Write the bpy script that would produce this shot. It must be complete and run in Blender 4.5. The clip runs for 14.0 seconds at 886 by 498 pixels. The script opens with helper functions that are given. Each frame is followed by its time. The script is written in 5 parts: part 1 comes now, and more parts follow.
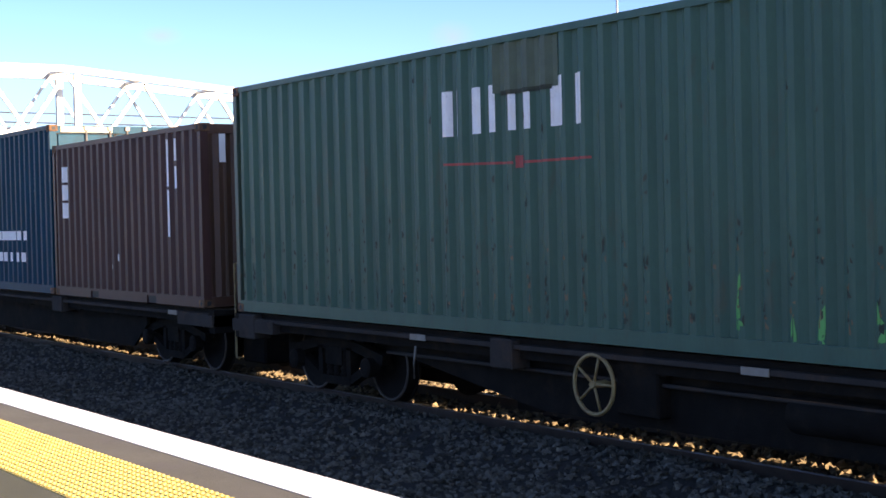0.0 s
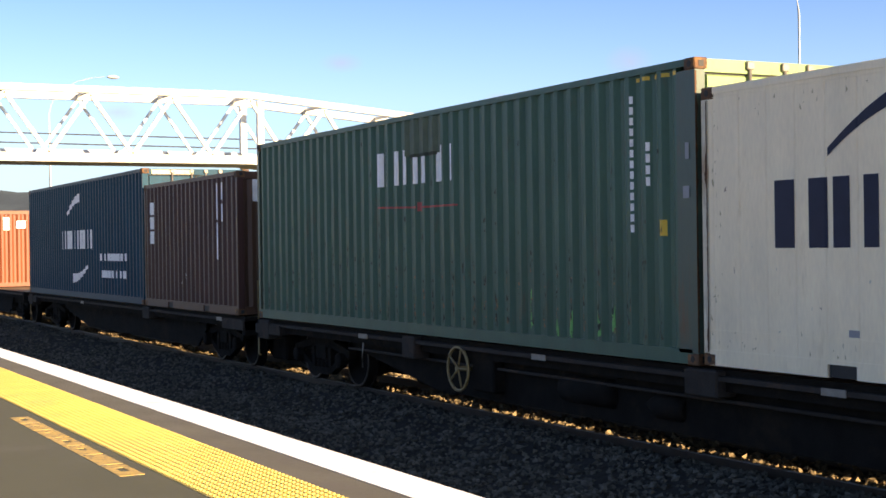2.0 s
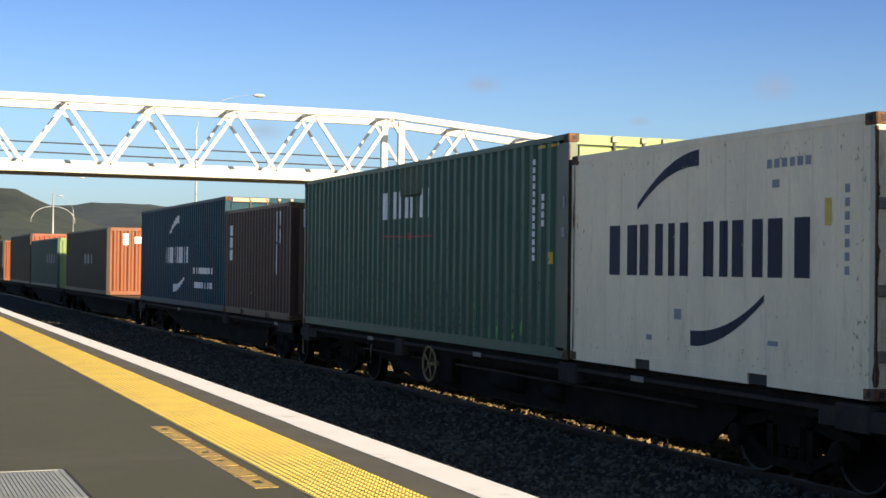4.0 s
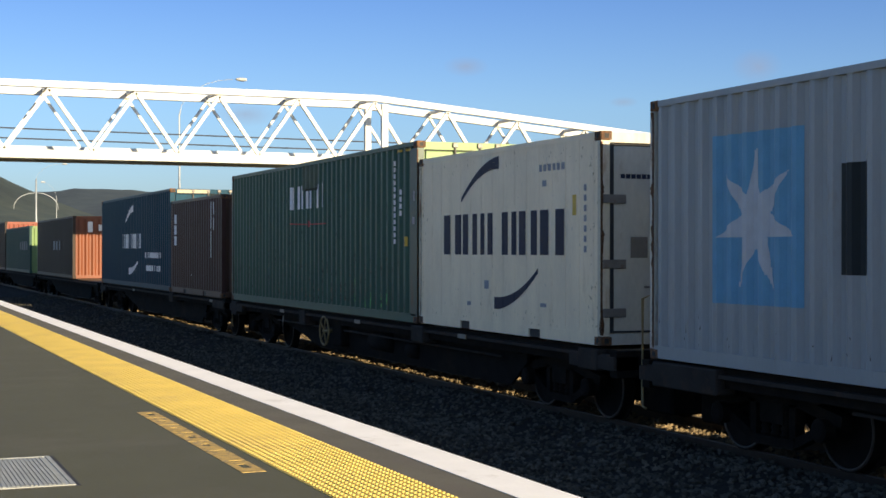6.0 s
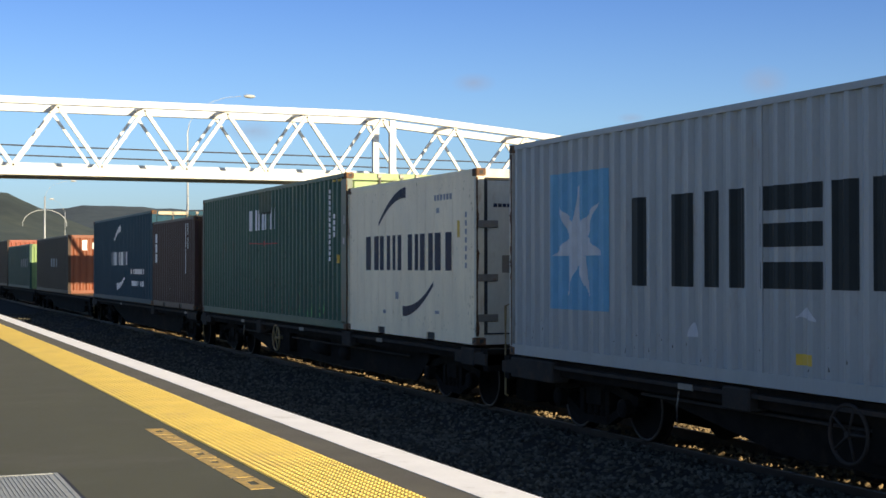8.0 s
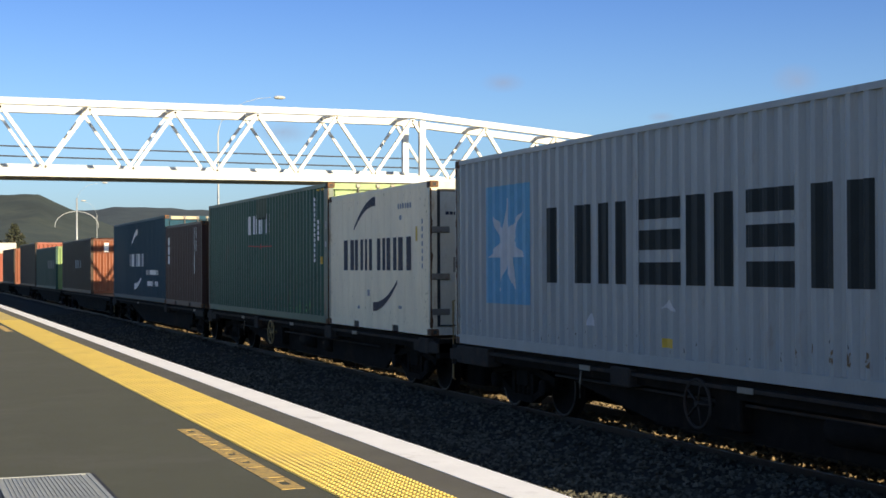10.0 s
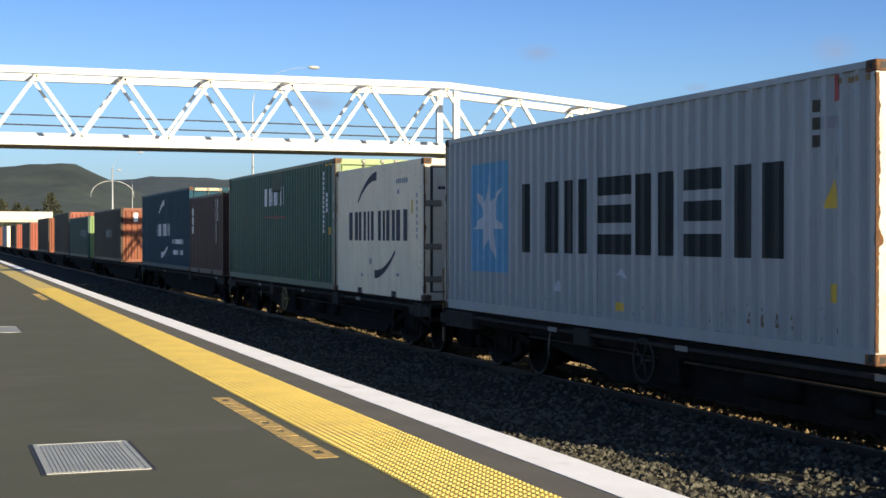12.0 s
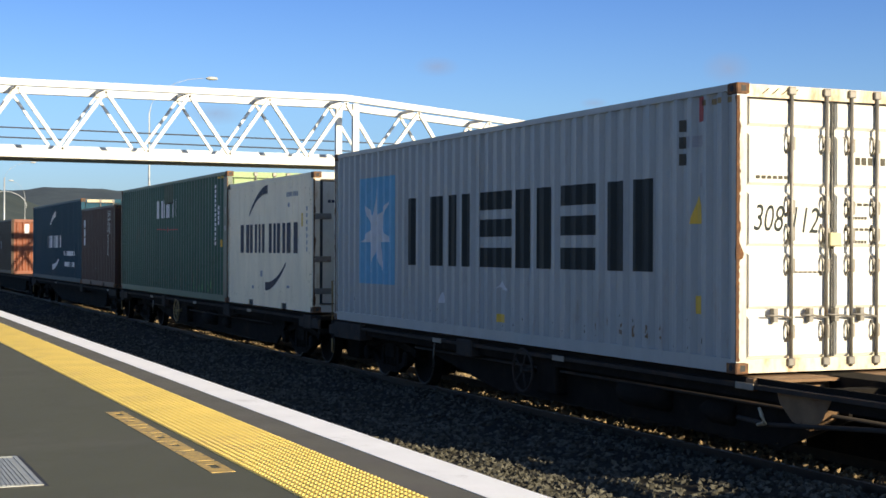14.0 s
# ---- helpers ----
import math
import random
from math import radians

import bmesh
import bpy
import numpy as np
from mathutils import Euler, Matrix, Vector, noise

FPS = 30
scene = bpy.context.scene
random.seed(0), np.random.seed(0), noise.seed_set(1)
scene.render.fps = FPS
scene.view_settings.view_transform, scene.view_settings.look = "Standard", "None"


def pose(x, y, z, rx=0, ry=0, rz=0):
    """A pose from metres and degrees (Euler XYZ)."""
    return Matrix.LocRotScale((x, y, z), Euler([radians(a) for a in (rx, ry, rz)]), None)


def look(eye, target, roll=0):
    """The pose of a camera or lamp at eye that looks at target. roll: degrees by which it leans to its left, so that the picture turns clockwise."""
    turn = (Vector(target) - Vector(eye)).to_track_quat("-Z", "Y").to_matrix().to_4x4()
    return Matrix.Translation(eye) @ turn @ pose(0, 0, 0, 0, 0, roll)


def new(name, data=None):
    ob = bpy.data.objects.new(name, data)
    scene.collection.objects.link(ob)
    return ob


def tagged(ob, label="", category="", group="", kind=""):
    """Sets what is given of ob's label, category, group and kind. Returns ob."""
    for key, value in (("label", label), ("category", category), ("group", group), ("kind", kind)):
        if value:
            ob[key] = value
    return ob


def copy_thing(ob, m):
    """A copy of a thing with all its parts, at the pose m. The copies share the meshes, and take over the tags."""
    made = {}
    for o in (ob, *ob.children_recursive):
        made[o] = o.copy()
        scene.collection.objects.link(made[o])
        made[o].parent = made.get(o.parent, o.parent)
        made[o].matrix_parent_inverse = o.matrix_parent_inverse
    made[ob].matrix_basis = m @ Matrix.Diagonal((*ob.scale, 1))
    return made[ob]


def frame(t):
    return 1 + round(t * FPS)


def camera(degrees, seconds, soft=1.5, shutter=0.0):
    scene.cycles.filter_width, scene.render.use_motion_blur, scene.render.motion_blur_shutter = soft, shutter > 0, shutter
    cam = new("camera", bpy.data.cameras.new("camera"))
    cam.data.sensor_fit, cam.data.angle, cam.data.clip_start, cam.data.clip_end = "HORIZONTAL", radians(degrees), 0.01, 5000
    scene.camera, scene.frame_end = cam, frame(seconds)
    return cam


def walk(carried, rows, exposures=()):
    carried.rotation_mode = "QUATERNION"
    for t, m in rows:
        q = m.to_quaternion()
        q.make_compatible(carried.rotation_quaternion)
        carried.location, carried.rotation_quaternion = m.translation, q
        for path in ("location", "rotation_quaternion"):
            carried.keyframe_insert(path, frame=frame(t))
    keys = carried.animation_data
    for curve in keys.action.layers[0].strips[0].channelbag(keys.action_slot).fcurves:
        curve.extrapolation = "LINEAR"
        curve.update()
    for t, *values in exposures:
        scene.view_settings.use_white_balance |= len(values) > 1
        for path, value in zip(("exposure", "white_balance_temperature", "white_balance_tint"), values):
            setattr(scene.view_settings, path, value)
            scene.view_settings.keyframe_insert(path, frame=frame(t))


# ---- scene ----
# ---------------------------------------------------------------- camera
EYE = 1.5
cam = camera(34.5, 14.0, soft=1.6)
# seconds, heading to the right of +y, pitch, lean to the left
ROWS = [
    (0.0, 34.35, -1.26, -1.31),
    (0.5, 35.32, -0.57, -0.87),
    (1.0, 31.34, 0.53, -1.11),
    (1.5, 26.66, -0.37, -1.42),
    (2.0, 27.37, -0.12, -0.81),
    (2.5, 26.54, -0.6, -0.27),
    (2.7, 25.19, -0.56, -0.57),
    (4.8, 21.44, 0.94, 0.97),
    (5.0, 22.43, 0.67, 0.81),
    (5.5, 22.86, 0.22, 0.27),
    (6.0, 22.49, 0.06, 0.05),
    (6.5, 22.51, 0.49, 0.25),
    (7.0, 22.16, 0.82, 0.02),
    (7.5, 22.64, 0.57, 0.12),
    (8.0, 22.17, 0.71, -0.05),
    (8.2, 22.43, 0.57, -0.03),
    (10.3, 20.88, 0.73, -0.24),
    (10.5, 21.08, 0.69, -0.32),
    (11.0, 21.72, 0.46, -0.12),
    (11.5, 22.33, 0.33, -0.09),
    (12.0, 19.61, -0.46, 0.02),
    (12.5, 19.93, -0.02, -0.24),
    (13.0, 19.73, 0.47, -0.29),
    (13.5, 22.31, 0.43, 0.38),
    (14.0, 23.67, 0.07, 0.23),
]


def aim(heading, pitch, lean):
    h, p = radians(heading), radians(pitch)
    eye = Vector((0, 0, EYE))
    return look(eye, eye + Vector((math.sin(h) * math.cos(p), math.cos(h) * math.cos(p), math.sin(p))), lean)


EXPOSURES = [(0.0, 1.9, 7100, 24), (0.3, 2.4, 6800, 22), (0.5, 2.8, 6700, 21), (0.8, 2.5, 7000, 24), (1.0, 2.2, 7400, 26), (1.5, 1.68, 8000, 22), (2.0, 1.6, 8400, 20), (2.7, 1.42, 8400, 16), (4.8, 0.87, 7350, 11), (8.0, 0.87, 7150, 11), (11.0, 0.87, 7000, 11), (14.0, 0.85, 6700, 11)]
walk(cam, [(t, aim(h, p, l)) for t, h, p, l in ROWS], EXPOSURES)

# ---------------------------------------------------------------- light
SUN_AZ, SUN_EL = 158.5, 17.5   # degrees clockwise from +y, and above the horizon
world = bpy.data.worlds.new("sky")
scene.world = world
world.use_nodes = True
wn = world.node_tree.nodes
sky = wn.new("ShaderNodeTexSky")
sky.sky_type = "NISHITA"
sky.sun_disc = False
sky.sun_elevation, sky.sun_rotation = radians(SUN_EL), radians(SUN_AZ)
sky.air_density, sky.dust_density, sky.ozone_density = 1.0, 1.0, 3.0
wn["Background"].inputs["Strength"].default_value = 0.072
sky_links = world.node_tree.links


def sky_node(kind, **values):
    n = wn.new(kind)
    for key, value in values.items():
        n.inputs[key].default_value = value
    return n


# a dry afternoon: pale near the horizon, a clear deep blue above it
coord, parts_xyz, high = wn.new("ShaderNodeTexCoord"), wn.new("ShaderNodeSeparateXYZ"), wn.new("ShaderNodeValToRGB")
sky_links.new(coord.outputs["Generated"], parts_xyz.inputs["Vector"])
sky_links.new(parts_xyz.outputs["Z"], high.inputs["Fac"])
high.color_ramp.elements[0].position, high.color_ramp.elements[0].color = 0.03, (0.74, 0.96, 1.42, 1)
high.color_ramp.elements[1].position, high.color_ramp.elements[1].color = 0.6, (0.76, 0.86, 1.06, 1)
for place, colour in ((0.10, (0.75, 0.98, 1.38, 1)), (0.19, (0.51, 0.75, 1.26, 1)), (0.3, (0.57, 0.78, 1.18, 1))):
    high.color_ramp.elements.new(place).color = colour
tint = wn.new("ShaderNodeMix")
tint.data_type, tint.blend_type = "RGBA", "MULTIPLY"
tint.inputs["Factor"].default_value = 1.0
sky_links.new(sky.outputs["Color"], tint.inputs["A"])
sky_links.new(high.outputs["Color"], tint.inputs["B"])
# a few small torn wisps of grey cloud: heading, height, width and depth in degrees
sky_colour = tint.outputs["Result"]
ragged = sky_node("ShaderNodeTexNoise", Scale=34.0, Detail=6.0, Roughness=0.65)
sky_links.new(coord.outputs["Generated"], ragged.inputs["Vector"])
for heading, height, wide, deep in ((23.4, 7.35, 0.95, 0.42), (29.7, 5.9, 0.6, 0.22), (34.9, 7.2, 1.0, 0.7), (14.6, 5.4, 1.3, 0.5)):
    h, e = radians(heading), radians(height)
    way = Vector((math.sin(h) * math.cos(e), math.cos(h) * math.cos(e), math.sin(e)))
    turn = sky_node("ShaderNodeMapping", Location=(0, 0, 0))
    turn.vector_type = "TEXTURE"
    turn.inputs["Location"].default_value = way
    turn.inputs["Rotation"].default_value = (0, 0, -h)
    turn.inputs["Scale"].default_value = (radians(wide), 1.0, radians(deep))
    sky_links.new(coord.outputs["Generated"], turn.inputs["Vector"])
    far = wn.new("ShaderNodeVectorMath")
    far.operation = "LENGTH"
    sky_links.new(turn.outputs["Vector"], far.inputs[0])
    soft_edge = sky_node("ShaderNodeMapRange")
    soft_edge.inputs["From Min"].default_value, soft_edge.inputs["From Max"].default_value = 1.0, 0.0
    sky_links.new(far.outputs["Value"], soft_edge.inputs["Value"])
    torn = wn.new("ShaderNodeMath")
    torn.operation = "MULTIPLY"
    sky_links.new(soft_edge.outputs["Result"], torn.inputs[0])
    sky_links.new(ragged.outputs["Fac"], torn.inputs[1])
    wisp = wn.new("ShaderNodeMix")
    wisp.data_type = "RGBA"
    wisp.inputs["B"].default_value = (2.6, 3.0, 4.1, 1)
    sky_links.new(torn.outputs[0], wisp.inputs["Factor"])
    sky_links.new(sky_colour, wisp.inputs["A"])
    sky_colour = wisp.outputs["Result"]
sky_links.new(sky_colour, wn["Background"].inputs["Color"])
sun = new("sun", bpy.data.lights.new("sun", "SUN"))
sun.data.energy, sun.data.angle, sun.data.color = 5.0, radians(0.53), (1.0, 0.86, 0.61)
sun_from = Vector((math.sin(radians(SUN_AZ)) * math.cos(radians(SUN_EL)), math.cos(radians(SUN_AZ)) * math.cos(radians(SUN_EL)), math.sin(radians(SUN_EL))))
sun.matrix_world = look(sun_from * 60, (0, 0, 0))


# ---------------------------------------------------------------- materials
def mat(name, color, rough=0.6, metal=0.0, var=0.25, scale=3.0, bump=0.0, bump_scale=60.0, stain=None, stain_amt=0.0, stain_scale=1.5, stretch=(1, 1, 1), island=0.0, spec=0.5):
    m = bpy.data.materials.new(name)
    m.use_nodes = True
    nt = m.node_tree
    n, L = nt.nodes, nt.links
    b = n["Principled BSDF"]
    b.inputs["Roughness"].default_value, b.inputs["Metallic"].default_value = rough, metal
    b.inputs["Specular IOR Level"].default_value = spec
    tc = n.new("ShaderNodeTexCoord")
    mp = n.new("ShaderNodeMapping")
    mp.inputs["Scale"].default_value = stretch
    L.new(tc.outputs["Object"], mp.inputs["Vector"])
    big, fine = n.new("ShaderNodeTexNoise"), n.new("ShaderNodeTexNoise")
    big.inputs["Scale"].default_value, big.inputs["Detail"].default_value = scale, 6
    fine.inputs["Scale"].default_value, fine.inputs["Detail"].default_value = scale * 14, 4
    for t in (big, fine):
        L.new(mp.outputs["Vector"], t.inputs["Vector"])
    add = n.new("ShaderNodeMath")
    add.operation = "MULTIPLY_ADD"
    add.inputs[1].default_value = 0.5
    L.new(fine.outputs["Fac"], add.inputs[0])
    L.new(big.outputs["Fac"], add.inputs[2])
    rng = n.new("ShaderNodeMapRange")
    rng.inputs["From Min"].default_value, rng.inputs["From Max"].default_value = 0.45, 1.05
    rng.inputs["To Min"].default_value, rng.inputs["To Max"].default_value = 1 - var, 1 + var
    L.new(add.outputs[0], rng.inputs["Value"])
    col = n.new("ShaderNodeMix")
    col.data_type, col.blend_type = "RGBA", "MULTIPLY"
    col.inputs["Factor"].default_value = 1.0
    col.inputs["A"].default_value = (*color, 1)
    L.new(rng.outputs["Result"], col.inputs["B"])
    out = col.outputs["Result"]
    if island:
        geo, r2 = n.new("ShaderNodeNewGeometry"), n.new("ShaderNodeMapRange")
        r2.inputs["To Min"].default_value, r2.inputs["To Max"].default_value = 1 - island, 1 + island
        L.new(geo.outputs["Random Per Island"], r2.inputs["Value"])
        c2 = n.new("ShaderNodeMix")
        c2.data_type, c2.blend_type = "RGBA", "MULTIPLY"
        c2.inputs["Factor"].default_value = 1.0
        L.new(out, c2.inputs["A"])
        L.new(r2.outputs["Result"], c2.inputs["B"])
        out = c2.outputs["Result"]
    if stain:
        st, ramp, mx = n.new("ShaderNodeTexNoise"), n.new("ShaderNodeMapRange"), n.new("ShaderNodeMix")
        st.inputs["Scale"].default_value, st.inputs["Detail"].default_value, st.inputs["Roughness"].default_value = stain_scale, 9, 0.7
        L.new(mp.outputs["Vector"], st.inputs["Vector"])
        ramp.inputs["From Min"].default_value, ramp.inputs["From Max"].default_value = 0.60 - 0.25 * stain_amt, 0.74 - 0.2 * stain_amt
        ramp.inputs["To Max"].default_value = min(1.0, 0.5 + stain_amt)
        L.new(st.outputs["Fac"], ramp.inputs["Value"])
        mx.data_type = "RGBA"
        L.new(ramp.outputs["Result"], mx.inputs["Factor"])
        L.new(out, mx.inputs["A"])
        mx.inputs["B"].default_value = (*stain, 1)
        out = mx.outputs["Result"]
    L.new(out, b.inputs["Base Color"])
    if bump:
        bt, bp = n.new("ShaderNodeTexNoise"), n.new("ShaderNodeBump")
        bt.inputs["Scale"].default_value, bt.inputs["Detail"].default_value = bump_scale, 5
        L.new(tc.outputs["Object"], bt.inputs["Vector"])
        bp.inputs["Strength"].default_value, bp.inputs["Distance"].default_value = bump, 0.02
        L.new(bt.outputs["Fac"], bp.inputs["Height"])
        L.new(bp.outputs["Normal"], b.inputs["Normal"])
    return m


RUST = (0.13, 0.05, 0.02)
M = {}
M["asphalt"] = mat("platform_asphalt", (0.071, 0.074, 0.047), 0.9, var=0.12, scale=1.2, bump=0.35, bump_scale=160, stain=(0.098, 0.096, 0.074), stain_amt=0.3, stain_scale=0.5)
M["concrete"] = mat("edge_concrete", (0.105, 0.10, 0.08), 0.9, var=0.2, scale=1.6, bump=0.3, bump_scale=120, stain=(0.11, 0.1, 0.09), stain_amt=0.3)
M["white_line"] = mat("white_road_paint", (0.93, 0.93, 0.92), 0.7, var=0.06, scale=2.5, bump=0.12, bump_scale=120, stain=(0.5, 0.48, 0.44), stain_amt=0.12, stain_scale=2.0)
M["tactile"] = mat("yellow_tactile", (0.62, 0.47, 0.12), 0.65, var=0.12, scale=2.0, bump=0.1, bump_scale=90, stain=(0.45, 0.33, 0.12), stain_amt=0.25, stain_scale=1.2)
M["yellow_paint"] = mat("worn_yellow_paint", (0.52, 0.35, 0.10), 0.75, var=0.2, scale=5, bump=0.15, bump_scale=150, stain=(0.1, 0.095, 0.085), stain_amt=0.45, stain_scale=14)
M["galv"] = mat("ribbed_galvanised_steel", (0.35, 0.365, 0.34), 0.6, 0.15, var=0.15, scale=6, bump=0.1, bump_scale=80)
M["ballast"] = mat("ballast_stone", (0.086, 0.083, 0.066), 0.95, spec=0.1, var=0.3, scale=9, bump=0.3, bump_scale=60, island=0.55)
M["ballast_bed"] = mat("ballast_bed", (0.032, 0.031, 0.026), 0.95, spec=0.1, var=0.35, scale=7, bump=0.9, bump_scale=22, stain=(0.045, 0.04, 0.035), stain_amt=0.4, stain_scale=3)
# the same ballast, its colour paled and warmed to look sunlit
M["dry"] = mat("sunlit_ballast", (0.20, 0.148, 0.083), 0.95, var=0.35, scale=5, bump=0.5, bump_scale=30, island=0.5)
M["ground"] = mat("far_ground", (0.16, 0.15, 0.08), 0.95, var=0.4, scale=0.25, bump=0.4, bump_scale=6, stain=(0.08, 0.1, 0.04), stain_amt=0.5, stain_scale=0.08)
M["rail"] = mat("rail_steel", (0.05, 0.035, 0.025), 0.55, 0.6, var=0.3, scale=6)
M["rail_top"] = mat("polished_rail_head", (0.22, 0.2, 0.18), 0.5, 0.6, var=0.1, scale=6)
M["sleeper"] = mat("sleeper_concrete", (0.10, 0.09, 0.075), 0.9, var=0.25, scale=4, bump=0.3)
M["bridge"] = mat("white_bridge_paint", (0.62, 0.62, 0.58), 0.5, var=0.07, scale=1.2, stain=(0.5, 0.47, 0.4), stain_amt=0.1, stain_scale=0.8)
M["deck"] = mat("bridge_deck_concrete", (0.3, 0.29, 0.27), 0.9, var=0.2, scale=2)
M["cable"] = mat("black_cable", (0.03, 0.03, 0.03), 0.6)
M["lamp_steel"] = mat("lamp_post_steel", (0.34, 0.37, 0.39), 0.5, 0.3, var=0.12)
M["lamp_head"] = mat("lamp_head_grey", (0.42, 0.43, 0.42), 0.5, var=0.1)
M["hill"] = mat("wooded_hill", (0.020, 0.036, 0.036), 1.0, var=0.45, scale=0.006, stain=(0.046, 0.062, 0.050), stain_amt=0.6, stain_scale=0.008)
# distance haze is put into the far ridge's bluer colour
M["hill_far"] = mat("haze_tinted_far_hill", (0.026, 0.044, 0.060), 1.0, var=0.4, scale=0.006, stain=(0.04, 0.06, 0.07), stain_amt=0.5, stain_scale=0.006)
M["leaf"] = mat("dark_foliage", (0.03, 0.036, 0.02), 0.85, var=0.4, scale=0.8, island=0.4)
M["bark"] = mat("bark", (0.08, 0.06, 0.045), 0.95, var=0.3)
M["slab"] = mat("overbridge_concrete", (0.55, 0.53, 0.47), 0.8, var=0.1, scale=0.3)
M["wagon"] = mat("grimy_wagon_steel", (0.014, 0.012, 0.010), 0.9, spec=0.08, var=0.35, scale=4, bump=0.2, stain=(0.03, 0.021, 0.014), stain_amt=0.35, stain_scale=2.5)
M["sill"] = mat("dusty_sill_steel", (0.042, 0.036, 0.031), 0.85, spec=0.12, var=0.3, scale=3, stain=(0.08, 0.05, 0.035), stain_amt=0.35, stain_scale=2.5)
M["wheel"] = mat("wheel_steel", (0.015, 0.013, 0.011), 0.8, spec=0.1, var=0.3, scale=6)
M["tread"] = mat("worn_wheel_rim", (0.085, 0.075, 0.062), 0.5, 0.2, var=0.2, scale=6)
M["brake_yellow"] = mat("faded_yellow_brake_wheel", (0.27, 0.185, 0.07), 0.6, var=0.3, scale=8, stain=RUST, stain_amt=0.3, stain_scale=6)
M["plate"] = mat("white_marker_plate", (0.24, 0.21, 0.17), 0.6, var=0.15, scale=8, stain=(0.3, 0.27, 0.22), stain_amt=0.3, stain_scale=8)
M["casting"] = mat("rusty_corner_casting", (0.115, 0.058, 0.03), 0.8, 0.2, var=0.4, scale=10, bump=0.3, stain=(0.32, 0.15, 0.05), stain_amt=0.4, stain_scale=9)
M["rod"] = mat("galvanised_lock_rod", (0.19, 0.18, 0.16), 0.5, 0.4, var=0.2, scale=9, stain=RUST, stain_amt=0.2, stain_scale=9)
M["lock_box"] = mat("yellowed_cream_lock_box", (0.50, 0.46, 0.26), 0.6, var=0.15, scale=8)
M["stain_brown"] = mat("brown_rust_run", (0.19, 0.125, 0.065), 0.8, var=0.35, scale=10)
M["rust_run"] = mat("orange_rust", (0.075, 0.032, 0.012), 0.85, var=0.4, scale=7, stain=(0.20, 0.085, 0.022), stain_amt=0.4, stain_scale=9)
M["faint_stain"] = mat("faint_yellow_brown_stain", (0.52, 0.42, 0.24), 0.7, var=0.25, scale=8)
M["gusset"] = mat("dusty_rust_brown_steel", (0.19, 0.112, 0.056), 0.85, var=0.3, scale=5, stain=RUST, stain_amt=0.3, stain_scale=4)
M["gasket"] = mat("black_rubber_and_openings", (0.02, 0.02, 0.02), 0.7)


def paint(name, color, stain=RUST, amt=0.12, var=0.16, spec=0.5):
    # weathered container paint: rust and dirt drawn out up and down
    return mat(name, color, 0.45, var=var, scale=1.6, bump=0.06, bump_scale=25, stain=stain, stain_amt=amt, stain_scale=2.2, stretch=(1, 1.6, 0.45), spec=spec)


M["green"] = paint("sea_green_container_paint", (0.043, 0.113, 0.079), (0.10, 0.075, 0.045), 0.1, spec=0.3)
# container green paled and yellowed to the look of a sunlit end
M["sunlit_green_end"] = paint("sunlit_green_container_paint", (0.17, 0.27, 0.10))
# long sides of the far boxes: their shade is put into these two colours
M["shaded_side_brown"] = paint("shaded_side_brown_paint", (0.046, 0.030, 0.022), (0.03, 0.02, 0.015), 0.2, spec=0.2)
M["shaded_side_green"] = paint("shaded_side_green_paint", (0.03, 0.08, 0.065), (0.03, 0.03, 0.02), 0.2, spec=0.2)
M["brown"] = paint("maroon_container_paint", (0.074, 0.034, 0.030), (0.06, 0.03, 0.025), 0.2, spec=0.25)
M["blue"] = paint("navy_container_paint", (0.003, 0.049, 0.085), (0.008, 0.032, 0.052), 0.2, spec=0.12)
M["cream"] = paint("cream_reefer_paint", (0.92, 0.78, 0.55), (0.60, 0.46, 0.24), 0.06, 0.12)
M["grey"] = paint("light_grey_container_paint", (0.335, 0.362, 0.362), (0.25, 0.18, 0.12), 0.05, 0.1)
# doors and ends about twice as pale as the grey side walls
M["grey_door"] = paint("pale_door_grey", (0.66, 0.65, 0.60), (0.42, 0.26, 0.10), 0.05, 0.08)
M["rusty_cream"] = paint("rust_streaked_cream_paint", (0.62, 0.56, 0.42), (0.30, 0.13, 0.035), 0.4)
M["rusty_grey"] = paint("rust_streaked_grey_paint", (0.50, 0.48, 0.42), (0.22, 0.09, 0.026), 0.36)
M["rusty_green"] = paint("rust_browned_green_paint", (0.045, 0.082, 0.06), (0.10, 0.06, 0.03), 0.4)
M["green_dirt"] = mat("dull_green_dirt", (0.045, 0.054, 0.036), 0.9, var=0.5, scale=9)
M["speck"] = mat("rust_specks", (0.07, 0.065, 0.05), 0.85, var=0.4, scale=12)
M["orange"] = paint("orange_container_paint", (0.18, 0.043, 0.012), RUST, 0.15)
# maroon end: sunlit header's orange cast put into the colour, plus rust
M["rusty_sunlit_end"] = paint("rusty_sunlit_maroon_paint", (0.085, 0.036, 0.022), RUST, 0.25)
# sun tone for the navy header; also the hose coupling's own tan
M["tan_end"] = paint("sunlit_header_and_coupling_tan", (0.42, 0.36, 0.24), RUST, 0.15)
# reefer cream greyed and darkened: shade on its doors put into the colour
M["shaded_reefer_door"] = paint("shaded_cream_door_paint", (0.50, 0.49, 0.42), (0.3, 0.24, 0.15), 0.12)
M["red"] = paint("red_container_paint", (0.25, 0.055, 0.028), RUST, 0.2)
M["white"] = mat("white_lettering_paint", (0.9, 0.9, 0.88), 0.6, var=0.08, scale=6, stain=(0.3, 0.33, 0.33), stain_amt=0.12, stain_scale=7)
M["redline"] = mat("faded_red_paint", (0.42, 0.07, 0.06), 0.6, var=0.2, scale=8)
